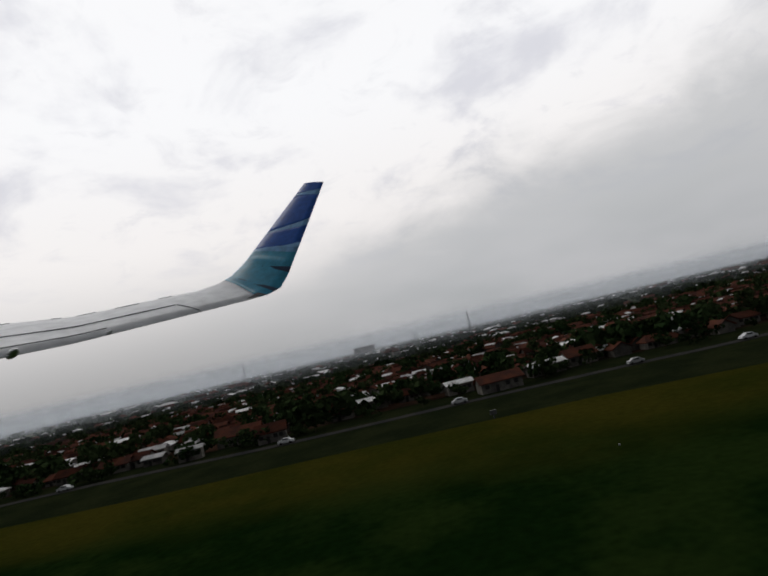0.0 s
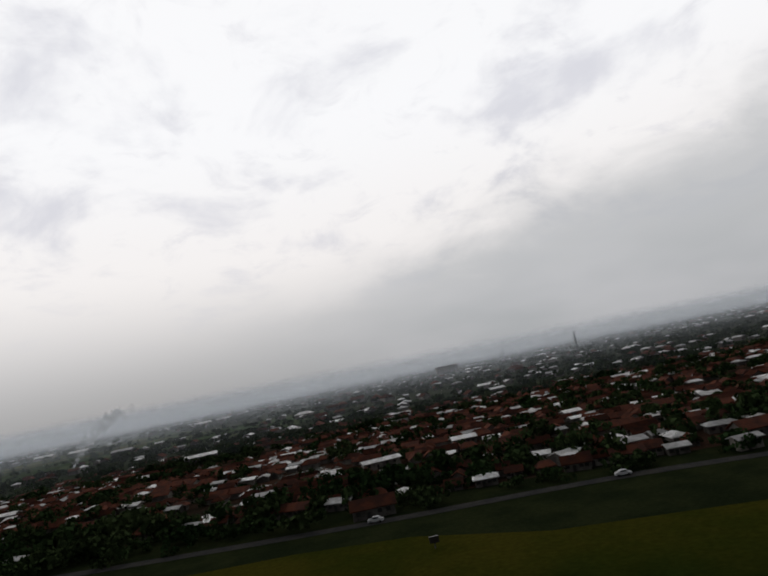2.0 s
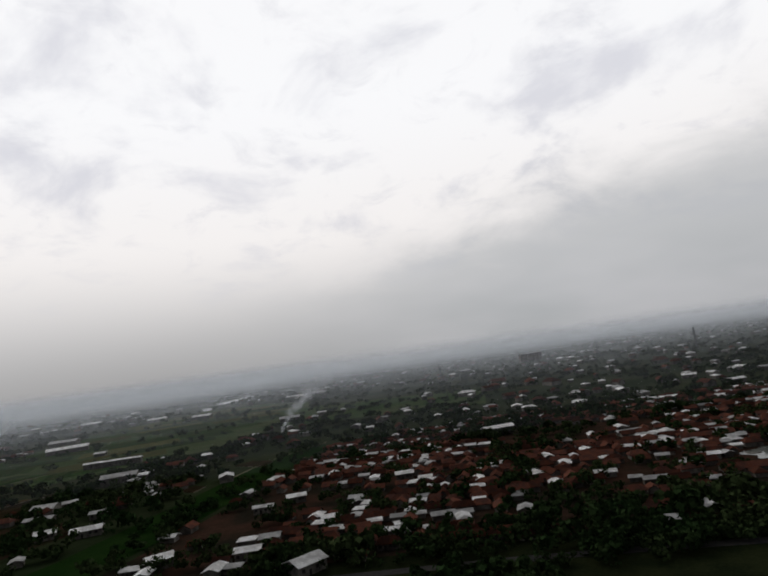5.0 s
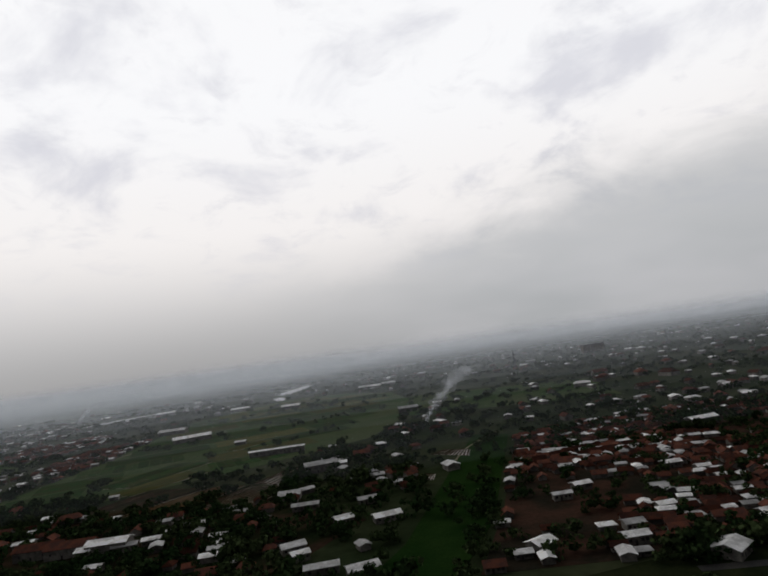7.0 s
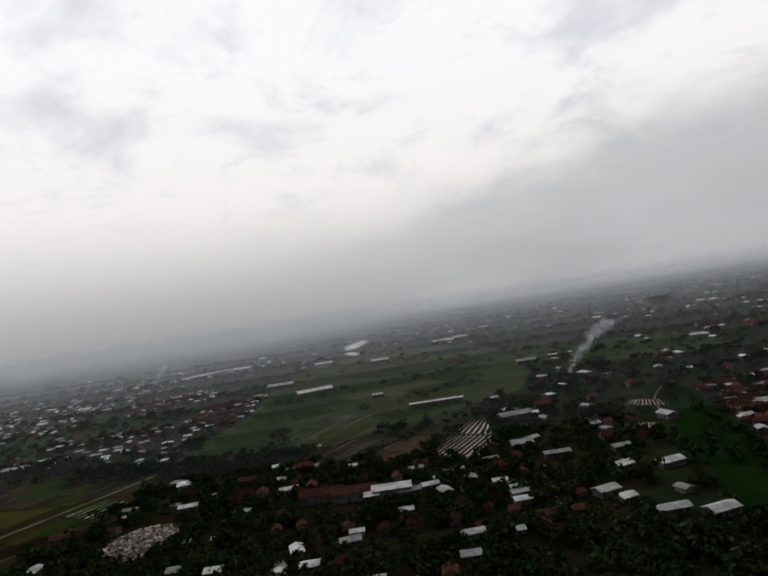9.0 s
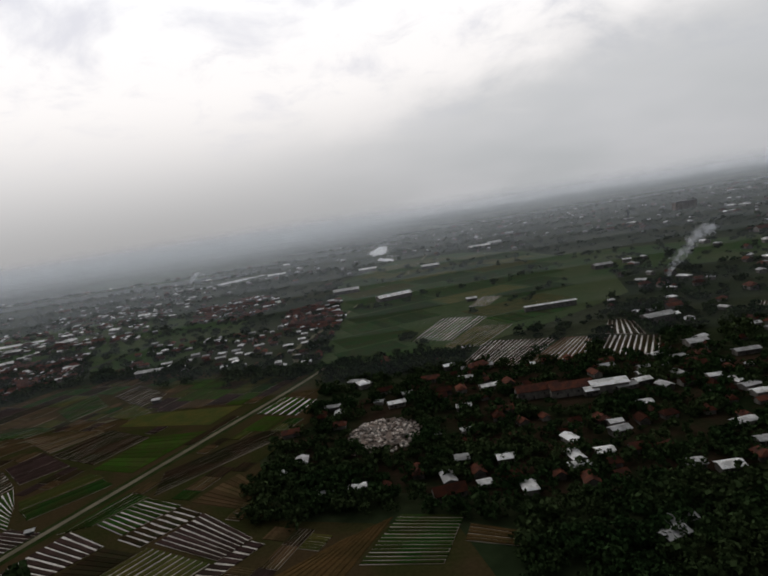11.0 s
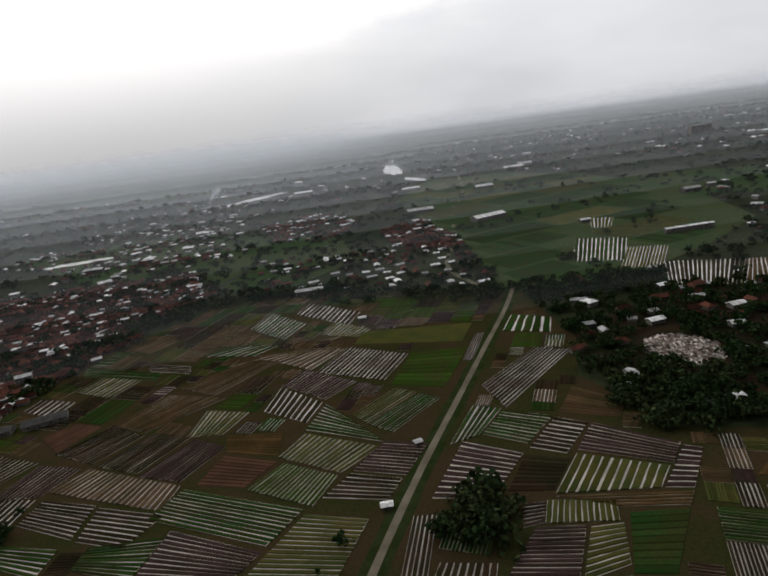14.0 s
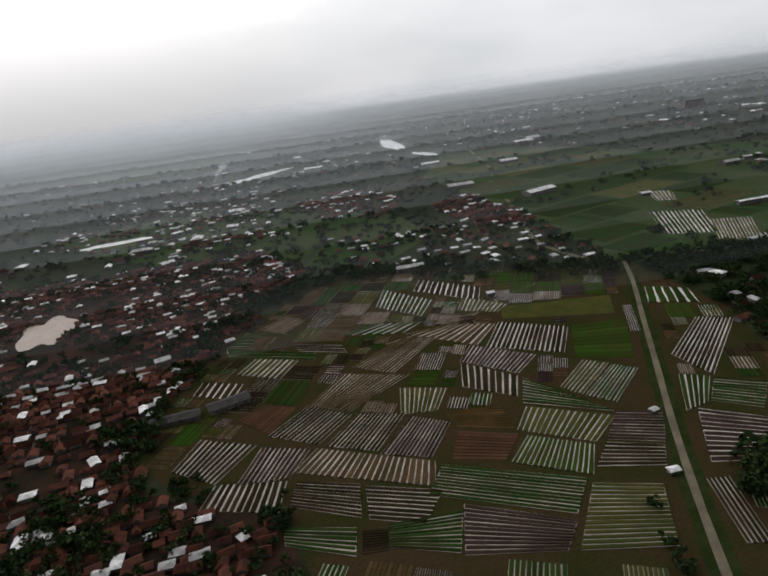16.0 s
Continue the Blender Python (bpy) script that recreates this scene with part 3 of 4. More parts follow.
OUTER = [q for q in PLOTS if not inside(q[0][0], q[0][1], FIELDS)]
fill_fields(FIELDS, (-590, 150), 65, 5, (8, 13), (10, 18), ("green", "olive", "brown", "dark", "dark", "purple", "brown", "green", "grass"), (0, 7, 8, 9, 10, 12))
fill_fields(FIELDS, (-590, 150), 65, 9, (4.5, 7), (5, 9), ("green", "olive", "brown", "dark", "purple", "brown"), (0, 4, 5, 6))
fill_fields(WIDE_RICE, (-400, 500), 20, 6, (26, 44), (34, 70), ("green", "olive", "green", "green", "olive"), (0, 0))

# ---- houses ----
def house_data(w, d, h, rise, hip=0.0, eave=0.35):
    """Verts and faces of the walls and of the roof of a house w wide and d deep; hip: how far the ridge is drawn in."""
    wv, wf = box_data(0, 0, 0, w, d, h)
    wv += [(-w / 2, 0, h + rise * 0.97), (w / 2, 0, h + rise * 0.97)]
    if hip == 0:
        wf += [(7, 4, 8), (5, 6, 9)]
    x, y, t = w / 2 + eave, d / 2 + eave, 0.12
    z = h - rise * eave / (d / 2)
    rx = x - hip * y
    top = [(-x, -y, z + t), (x, -y, z + t), (x, y, z + t), (-x, y, z + t), (-rx, 0, h + rise + t), (rx, 0, h + rise + t)]
    low = [(a, b, c - t) for a, b, c in top]
    rv = top + low
    rf = [(0, 1, 5, 4), (2, 3, 4, 5), (6, 10, 11, 7), (8, 11, 10, 9)]
    rf += [(0, 6, 7, 1), (2, 8, 9, 3)]
    if hip:
        rf += [(1, 2, 5), (3, 0, 4), (1, 7, 8, 2), (3, 9, 6, 0), (7, 11, 8), (9, 10, 6)]
    else:
        rf += [(1, 7, 11, 5), (5, 11, 8, 2), (3, 9, 10, 4), (4, 10, 6, 0)]
    return wv, wf, rv, rf


HOUSE_PARTS = {}


def house(x, y, w, d, h, turn_deg, pale, hip=0.0, label="", group="houses of the villages", category="house"):
    """A house with walls, a pitched roof, a door and windows."""
    key = (w, d, h, pale, hip)
    if key not in HOUSE_PARTS:
        wv, wf, rv, rf = house_data(w, d, h, (0.16 if pale else 0.30) * d, hip)
        front = box_data(-w * 0.12, -d / 2 - 0.01, 0.0, 0.5, 0.06, min(1.1, h * 0.7))
        pane = box_data(0, 0, 0, 0.65, 0.06, min(0.6, h * 0.35))
        roof_mat = (M_TILE, M_PALE, M_ASBESTOS)[int(pale)]
        HOUSE_PARTS[key] = (mesh_of("wall", wv, wf, M_WALL), mesh_of("roof", rv, rf, roof_mat), mesh_of("door", *front, M_DOOR), mesh_of("window", *pane, M_DOOR))
    wall, roof, door, pane = HOUSE_PARTS[key]
    base = new("house" if category == "house" else category)
    base.matrix_world = pose(x, y, 0, 0, 0, turn_deg)
    tagged(base, label or ("small plastered house with a pale sheet roof" if pale else "small plastered house with a terracotta tiled roof"), category, group)
    part("wall", wall, M_WALL, base)
    part("roof", roof, None, base, ("red-brown clay tile roof", "pale weathered sheet roof", "dull grey sheet roof")[int(pale)])
    part("door", door, M_DOOR, base, "dark door")
    for k in (-0.36, 0.14, 0.34):
        win = part("window", pane, M_DOOR, base, "dark window")
        win.location = (k * w, -d / 2 - 0.01, h * 0.42)
    return base


LANDMARKS = []


def landmark(x, y, w, d, h, turn_deg, pale):
    LANDMARKS.append((x, y, max(w, d) * 0.6))
    large = w >= 12
    label = (("long low warehouse with a pale metal roof" if pale == 1 else "long low shed with a dull grey roof") if pale else "long building with a red tiled roof") if large else ""
    house(x, y, w, d, h, turn_deg, pale, 0.0, label, "large halls of the plain" if large else "houses of the villages", "warehouse" if large else "house")


landmark(-335.6, 268.5, 7.6, 4.2, 2.0, 0, 1)
landmark(-340.4, 160.4, 6.0, 4.2, 1.8, 20, 1)
landmark(-331.3, 142.3, 7.6, 3.4, 1.8, 5, 1)
landmark(-322.0, 138.1, 6.8, 4.2, 1.8, 15, 1)
landmark(-328.5, 179.3, 5.1, 4.2, 1.8, 20, 1)
landmark(-315.9, 176.1, 7.6, 4.2, 1.8, 15, 1)
landmark(-321.7, 198.3, 6.0, 3.4, 1.8, 10, 1)
landmark(-337.7, 153.5, 4.2, 3.4, 1.8, 20, 1)
landmark(-393.0, 184.3, 6.8, 3.4, 1.8, 10, 1)
landmark(-386.2, 186.9, 5.1, 3.4, 1.8, 10, 1)
landmark(-320.3, 214.4, 4.2, 3.4, 1.8, 10, 0)
landmark(-283.1, 136.4, 5.1, 4.2, 2.0, 30, 1)
landmark(-264.0, 132.6, 5.1, 3.4, 2.0, 0, 1)
landmark(-251.3, 119.8, 6.0, 5.1, 2.0, 40, 1)
landmark(-259.2, 178.6, 5.1, 3.4, 1.8, 10, 1)
landmark(-227.6, 188.0, 5.1, 3.4, 1.8, 0, 1)
landmark(-184.6, 245.9, 12.0, 5.0, 3.0, 10, 1)
landmark(-260.8, 140.8, 4.2, 3.4, 1.8, 0, 1)
landmark(-267.2, 171.2, 5.1, 2.5, 1.8, 0, 1)
landmark(-398.2, 185.9, 12.0, 6.0, 3.0, 0, 1)
landmark(-404.6, 184.4, 4.2, 4.2, 2.0, 0, 1)
landmark(-342.9, 265.6, 14.0, 7.0, 3.2, 10, 1)
landmark(-349.8, 220.2, 7.6, 6.0, 2.0, 0, 1)
landmark(-342.0, 201.5, 8.5, 3.4, 1.8, 0, 1)
landmark(-395.3, 123.6, 5.1, 3.4, 1.8, 0, 1)
landmark(-401.6, 127.1, 4.2, 3.4, 1.8, 0, 1)
landmark(-408.8, 151.2, 5.1, 3.4, 1.8, 10, 1)
landmark(-417.4, 139.8, 4.2, 3.4, 1.8, 0, 1)
landmark(-441.6, 144.7, 4.2, 3.4, 1.8, 0, 1)
landmark(-452.6, 148.1, 3.4, 3.4, 1.8, 0, 1)
landmark(-480.5, 140.1, 4.2, 2.5, 1.8, 10, 1)
landmark(-489.3, 140.2, 4.2, 2.5, 1.8, 10, 1)
landmark(-416.2, 106.3, 6.0, 4.2, 2.0, 10, 1)
landmark(-419.4, 101.7, 5.1, 3.4, 2.0, 20, 1)
landmark(-451.0, 207.3, 6.0, 3.4, 1.8, 0, 0)
landmark(-434.3, 204.8, 6.0, 3.4, 1.8, 10, 1)
landmark(-468.4, 201.6, 6.0, 3.4, 1.8, 10, 1)
landmark(-453.9, 224.8, 6.8, 3.4, 1.8, 0, 0)
landmark(-420.7, 190.2, 14.0, 5.0, 3.0, 0, 0)
landmark(-410.1, 187.6, 14.0, 5.0, 3.0, 0, 0)
landmark(-458.1, 131.3, 7.6, 4.2, 1.8, 10, 0)
landmark(-603.3, 314.8, 12.0, 5.0, 3.0, 0, 1)
landmark(-504.4, 547.9, 24.0, 10.0, 3.2, 0, 1)
landmark(-461.2, 465.2, 28.0, 10.0, 3.2, 20, 1)
landmark(-373.3, 332.7, 30.0, 3.0, 3.0, 0, 1)
landmark(-326.8, 829.0, 30.0, 12.0, 3.2, 10, 1)
landmark(-299.7, 858.5, 20.0, 12.0, 3.2, 0, 1)
landmark(-602.5, 315.0, 15.0, 4.0, 3.2, 0, 1)
landmark(-576.6, 256.6, 3.4, 2.5, 1.8, 0, 1)
landmark(-708.6, 193.6, 16.0, 5.0, 1.8, 5, 2)
landmark(-691.4, 197.8, 14.0, 6.0, 1.8, 20, 2)
landmark(-628.1, 878.7, 26.0, 10.0, 3.2, 5, 1)
landmark(-758.3, 843.4, 24.0, 8.0, 3.2, 5, 1)
landmark(-753.4, 424.3, 9.3, 6.8, 2.0, 30, 1)
landmark(-413.4, 661.0, 20.0, 10.0, 3.2, 0, 1)
landmark(-486.8, 737.3, 22.0, 9.0, 3.2, 0, 1)
landmark(-408.8, 399.7, 6.8, 4.2, 2.0, 0, 1)
landmark(-722.8, 246.7, 6.0, 4.2, 2.0, 20, 1)
landmark(-578.8, 119.8, 2.4, 1.6, 1.2, 0, 1)
landmark(-567.8, 144.6, 1.8, 1.4, 1.2, 20, 1)
landmark(-1083.3, 2172.2, 60.0, 16.0, 3.2, 5, 1)
landmark(33.5, 103.8, 13.0, 2.9, 1.7, 0, 1)
landmark(-2.4, 80.4, 5.0, 3.6, 1.7, 0, 0)
landmark(-9.4, 78.2, 5.8, 2.9, 1.7, 0, 1)
landmark(-19.3, 73.0, 6.5, 2.9, 1.7, 0, 0)
landmark(-37.3, 90.0, 5.0, 2.9, 1.7, 0, 1)
landmark(-54.4, 80.5, 4.3, 3.6, 1.7, 0, 0)
landmark(-67.3, 83.0, 3.6, 2.2, 1.7, 0, 1)
landmark(-66.0, 152.1, 4.3, 2.9, 1.7, 0, 1)
landmark(12.7, 101.0, 5.0, 2.9, 1.7, 0, 1)
landmark(-23.4, 81.9, 4.3, 2.9, 1.7, 0, 1)
landmark(-60.4, 89.5, 7.2, 3.6, 1.7, 0, 0)
landmark(-41.1, 105.2, 8.6, 3.6, 1.7, 10, 1)
landmark(-88.1, 99.4, 4.3, 3.6, 1.7, 20, 1)
landmark(-118.0, 137.6, 8.6, 2.9, 1.7, 10, 1)
landmark(-122.0, 93.0, 6.5, 3.6, 1.7, 0, 0)
landmark(-76.9, 98.8, 4.3, 2.9, 1.7, 0, 1)
landmark(-96.6, 145.9, 5.8, 3.6, 1.7, 0, 1)


def clear_of_marks(x, y, r):
    return all((x - a) ** 2 + (y - b) ** 2 > (r + c) ** 2 for a, b, c in LANDMARKS)


OPEN = [AIRFIELD, GREEN_STRIP, WIDE_RICE, FIELDS]
RUBBLE = (-473.5, 176, 11.5, 14)


def blocked(x, y):
    if any(inside(x, y, p) for p in OPEN):
        return True
    if ((x - RUBBLE[0]) / RUBBLE[2]) ** 2 + ((y - RUBBLE[1]) / RUBBLE[3]) ** 2 < 1.2:
        return True
    if y < 118 - 0.2 * (x + 210) and -230 < x < 400 and y < 70 - 0.2 * x + 4 and y > 40 - 0.2 * x:
        return True
    if any(inside(x, y, q) for q in OUTER):
        return True
    if ((x + 470) / 24) ** 2 + ((y - 1110) / 190) ** 2 < 1 or ((x + 462) / 16) ** 2 + ((y - 880) / 60) ** 2 < 1:
        return True
    if ((x + 708) / 62) ** 2 + ((y - 905) / 66) ** 2 < 1 or ((x + 632) / 26) ** 2 + ((y - 870) / 28) ** 2 < 1 or ((x + 817) / 32) ** 2 + ((y - 534) / 18) ** 2 < 1:
        return True
    if ((x + 137) / 11) ** 2 + ((y - 150) / 10) ** 2 < 1 or ((x + 152) / 6) ** 2 + ((y - 122) / 9) ** 2 < 1:
        return True
    if ((x + 795) / 15) ** 2 + ((y - 318) / 30) ** 2 < 1 or ((x + 830) / 10) ** 2 + ((y - 262) / 22) ** 2 < 1:
        return True
    return False


KINDS = [(4.2, 3.0, 1.5), (3.6, 2.7, 1.4), (4.8, 3.3, 1.6), (3.0, 2.4, 1.3), (5.6, 3.0, 1.6)]


def scatter_houses(area, spacing, pale_share, turn_deg, seed, density=1.0, size=1.0):
    """Places of houses in rows with gaps over an area: x, y, kind, turn, pale, hip."""
    r = random.Random(seed)
    xs, ys = [p[0] for p in area], [p[1] for p in area]
    out = []
    y = min(ys)
    while y < max(ys):
        x = min(xs) + r.uniform(0, spacing)
        while x < max(xs):
            px, py = x + r.uniform(-1.2, 1.2), y + r.uniform(-1.2, 1.2)
            kind = tuple(round(k * size, 2) for k in r.choice(KINDS))
            keep = r.random() < density * (0.55 + 0.9 * noise.noise((px * 0.02, py * 0.02, seed)))
            if keep and inside(px, py, area) and not blocked(px, py) and clear_of_marks(px, py, 2.0):
                out.append((px, py, kind, turn_deg + r.choice((0, 0, 90)) + r.gauss(0, 7), r.random() < pale_share, r.choice((0, 0, 0.6))))
            x += spacing * r.uniform(0.85, 1.35)
        y += spacing * r.uniform(0.75, 1.05)
    return out


homes = scatter_houses(TOWN_A, 4.4, 0.24, -10, 3, 1.3, 0.88)
homes += scatter_houses(TOWN_B, 4.0, 0.17, 15, 4, 1.3, 0.82)
homes += scatter_houses([(-640, 500), (-590, 470), (-560, 540), (-600, 640), (-660, 600)], 6.0, 0.2, 5, 15, 1.2)
homes += scatter_houses([(-545, 400), (-480, 360), (-455, 420), (-500, 520), (-550, 480)], 5.5, 0.22, 5, 16, 1.2)
homes += scatter_houses([(-900, 560), (-740, 430), (-660, 440), (-700, 640), (-860, 760)], 8.0, 0.45, 5, 17, 0.8)
homes += scatter_houses(TOWN_C, 4.2, 0.16, 10, 14, 1.0, 0.75)
homes += scatter_houses(VILLAGE, 7.0, 0.42, 5, 5, 0.62)
homes += scatter_houses([(-340, 128), (-300, 128), (-300, 300), (-350, 290)], 10.0, 0.75, 15, 6, 0.6)
homes += scatter_houses([(-640, 330), (-500, 275), (-440, 245), (-420, 300), (-520, 400), (-640, 420)], 9.0, 0.5, 5, 8, 0.8)
near = sorted(homes, key=lambda q: q[1] + 0.15 * abs(q[0] + 350))[:225]
for x, y, kind, angle, pale, hip in near:
    house(x, y, *kind, round(angle, 1), pale, hip)
rest = [q for q in homes if q not in set(near)]
FAR = [(1800, 120), (1800, 2600), (-2900, 2600), (-2900, 120)]
far_rng = random.Random(12)
while len(rest) < 10500:
    y = 230 + 1800 * far_rng.random() ** 1.6
    x = far_rng.uniform(-380 - 1.25 * y - 350, -350 + 1.1 * y + 350)
    cluster = noise.noise((x * 0.006, y * 0.004, 5.0)) + 0.5 * noise.noise((x * 0.02, y * 0.014, 9.0))
    if cluster < far_rng.uniform(-0.32, 0.4) or blocked(x, y) or inside(x, y, TOWN_A) or inside(x, y, TOWN_B) or inside(x, y, TOWN_C):
        continue
    k = far_rng.choice(KINDS)
    grow = far_rng.choice((1.0, 1.15, 1.3, 1.6, 2.6 if y > 450 else 1.4))
    rest.append((x, y, tuple(c * grow for c in k[:2]) + (k[2] * (1.9 if y > 450 else 1.4),), far_rng.choice((5, 95)) + far_rng.gauss(0, 14), far_rng.random() < 0.58, far_rng.choice((0, 0.6))))


def merged_houses(name, items, label):
    verts, faces, mats = [], [], []
    for x, y, (w, d, h), angle, pale, hip in items:
        wv, wf, rv, rf = house_data(w, d, h, (0.16 if pale else 0.30) * d, hip)
        c, s = math.cos(radians(angle)), math.sin(radians(angle))
        for vs, fs, mi in ((wv, wf, 0), (rv, rf, 1 if pale else 2)):
            o = len(verts)
            verts += [(x + c * p[0] - s * p[1], y + s * p[0] + c * p[1], p[2]) for p in vs]
            faces += [tuple(i + o for i in f) for f in fs]
            mats += [mi] * len(fs)
    me = mesh_of(name, verts, faces, [M_WALL, M_PALE, M_TILE])
    me.polygons.foreach_set("material_index", mats)
    return tagged(new(name, me), label, "houses", kind="stuff")


merged_houses("far_houses", rest, "crowded far houses with terracotta and pale roofs")


# ---- trees ----
def leaf_cloud(seed, wide, tall, count, size):
    """Leaf clumps on a lobed crown, as quads; the crown's foot is at z 0."""
    r = np.random.default_rng(seed)
    lobes = r.normal(0, 1, (6, 3)) * (0.34 * wide, 0.34 * wide, 0.20 * tall) + (0, 0, 0.52 * tall)
    radius = r.uniform(0.26, 0.46, 6)
    pick = r.integers(0, 6, count)
    way = r.normal(0, 1, (count, 3))
    way /= np.linalg.norm(way, axis=1)[:, None]
    centre = lobes[pick] + way * radius[pick][:, None] * (wide, wide, tall * 0.75) * r.uniform(0.7, 1.05, (count, 1))
    normal = way + r.normal(0, 0.55, (count, 3))
    normal /= np.linalg.norm(normal, axis=1)[:, None]
    side = np.cross(normal, r.normal(0, 1, (count, 3)))
    side /= np.linalg.norm(side, axis=1)[:, None]
    other = np.cross(normal, side)
    s = size * r.uniform(0.6, 1.4, (count, 1))
    corners = [centre + s * (i * side + j * other * 0.8) + normal * s * k for i, j, k in ((-1, -0.5, 0), (0.3, -1, 0.15), (1, 0.4, -0.1), (-0.3, 1, 0.1))]
    return np.stack(corners, axis=1).reshape(-1, 3)


def quads(count):
    return np.arange(count * 4).reshape(-1, 4)


def big_mesh(name, verts, mat):
    me = bpy.data.meshes.new(name)
    total = len(verts) // 4
    me.vertices.add(len(verts))
    me.vertices.foreach_set("co", np.ascontiguousarray(verts, dtype=np.float32).ravel())
    me.loops.add(total * 4)
    me.loops.foreach_set("vertex_index", np.arange(total * 4, dtype=np.int32))
    me.polygons.add(total)
    me.polygons.foreach_set("loop_start", np.arange(0, total * 4, 4, dtype=np.int32))
    me.update(calc_edges=True)
    me.materials.append(mat)
    return me


def trunk_data(tall, thick, seed):
    """A tapered trunk with three limbs."""
    r = random.Random(seed)
    v, f = [], []

    def limb(p, q, r0, r1):
        axis = (q - p).normalized()
        s = axis.orthogonal().normalized()
        o = axis.cross(s)
        base = len(v)
        for c, rad in ((p, r0), (q, r1)):
            for i in range(6):
                a = i / 6 * math.tau
                w = c + rad * (math.cos(a) * s + math.sin(a) * o)
                v.append(tuple(w))
        for i in range(6):
            f.append((base + i, base + (i + 1) % 6, base + 6 + (i + 1) % 6, base + 6 + i))

    crotch = Vector((r.uniform(-0.1, 0.1), r.uniform(-0.1, 0.1), tall * 0.5))
    limb(Vector((0, 0, -0.1)), crotch, thick, thick * 0.65)
    for i in range(3):
        a = i * 2.1 + r.random()
        limb(crotch, crotch + Vector((math.cos(a) * tall * 0.25, math.sin(a) * tall * 0.25, tall * 0.35)), thick * 0.55, thick * 0.2)
    return v, f


CROWNS = [leaf_cloud(20 + i, w, h, 150, s) for i, (w, h, s) in enumerate(((3.6, 3.0, 0.42), (4.6, 3.4, 0.5), (3.0, 3.6, 0.4), (5.4, 3.8, 0.56), (2.6, 2.4, 0.34)))]
LIFTS = [1.0, 1.1, 1.3, 1.2, 0.6]
CROWN_MESH = [big_mesh("crown", c + (0, 0, z), M_LEAF) for c, z in zip(CROWNS, LIFTS)]
TRUNK_MESH = [mesh_of("trunk", *trunk_data(3.2 + 0.3 * i, 0.14, i), M_BARK) for i in range(5)]
THIN = [leaf_cloud(50 + i, w, h, 46, s) for i, (w, h, s) in enumerate(((3.8, 3.0, 0.75), (4.8, 3.4, 0.9), (3.2, 3.6, 0.7), (5.6, 3.8, 1.0)))]

tree_rng = random.Random(31)
spots = []


def woods(area, count, seed, lo=0.7, hi=1.3, gaps=0.0):
    r = random.Random(seed)
    xs, ys = [p[0] for p in area], [p[1] for p in area]
    tries = 0
    made = 0
    while made < count and tries < count * 12:
        tries += 1
        x, y = r.uniform(min(xs), max(xs)), r.uniform(min(ys), max(ys))
        if not inside(x, y, area) or blocked(x, y) or not clear_of_marks(x, y, 1.5):
            continue
        if gaps and noise.noise((x * 0.03, y * 0.03, seed)) < r.uniform(-0.6, 0.6) * gaps:
            continue
        spots.append((x, y, r.uniform(lo, hi)))
        made += 1


def tree_row(a, b, count, spread, seed, lo=0.8, hi=1.4):
    r = random.Random(seed)
    for i in range(count):
        t = r.random()
        spots.append((a[0] + (b[0] - a[0]) * t + r.gauss(0, spread), a[1] + (b[1] - a[1]) * t + r.gauss(0, spread), r.uniform(lo, hi)))


def grove(cx, cy, rx, ry, count, seed, lo=0.9, hi=1.5):
    r = random.Random(seed)
    for i in range(count):
        a, k = r.uniform(0, math.tau), math.sqrt(r.random())
        spots.append((cx + rx * k * math.cos(a), cy + ry * k * math.sin(a), r.uniform(lo, hi)))


# groves and hedges that stand by the fields
grove(-560, 110, 9, 8, 20, 1, 1.0, 1.5)
grove(-497, 148, 14, 7, 40, 2, 0.7, 1.1)
grove(-490, 136, 18, 6, 34, 3, 0.7, 1.1)
grove(-452, 150, 16, 10, 34, 4, 0.7, 1.1)
tree_row((-590, 110), (-597, 86), 7, 1.2, 5, 0.5, 0.8)
tree_row((-738, 120), (-694, 292), 60, 4.0, 6)
tree_row((-694, 292), (-640, 330), 26, 5.0, 7)
tree_row((-640, 330), (-520, 272), 60, 6.0, 8)
tree_row((-520, 270), (-415, 250), 60, 6.0, 9)
tree_row((-700, 108), (-672, 96), 12, 4.0, 10)
tree_row((-722, 164), (-676, 141), 26, 2.2, 15, 0.5, 0.9)
woods(TOWN_C, 140, 26, 0.5, 0.9)
grove(-674, 134, 5, 4, 8, 16, 0.5, 0.9)
grove(-384, 112, 40, 20, 110, 11, 0.6, 1.1)
grove(-420, 108, 30, 14, 50, 12, 0.6, 1.1)
grove(-330, 118, 24, 12, 40, 13)
grove(-405, 92, 48, 12, 130, 17, 0.6, 1.1)
grove(-345, 98, 30, 14, 60, 18, 0.6, 1.1)
grove(-290, 100, 34, 12, 70, 19, 0.6, 1.1)
grove(-235, 98, 26, 8, 50, 20, 0.5, 1.0)
grove(-190, 106, 24, 6, 44, 27, 0.5, 1.0)
tree_row((-300, 124), (-262, 296), 40, 4.0, 14, 0.6, 1.1)
woods([(-352, 100), (-455, 100), (-520, 170), (-520, 262), (-430, 262), (-352, 232)], 760, 21, 0.55, 1.05)
woods([(-260, 122), (-170, 110), (-60, 88), (60, 70), (300, 30), (300, 60), (60, 84), (-170, 124), (-262, 136)], 330, 22)
tree_row((-110, 93), (-262, 124), 80, 2.6, 51, 0.4, 0.85)
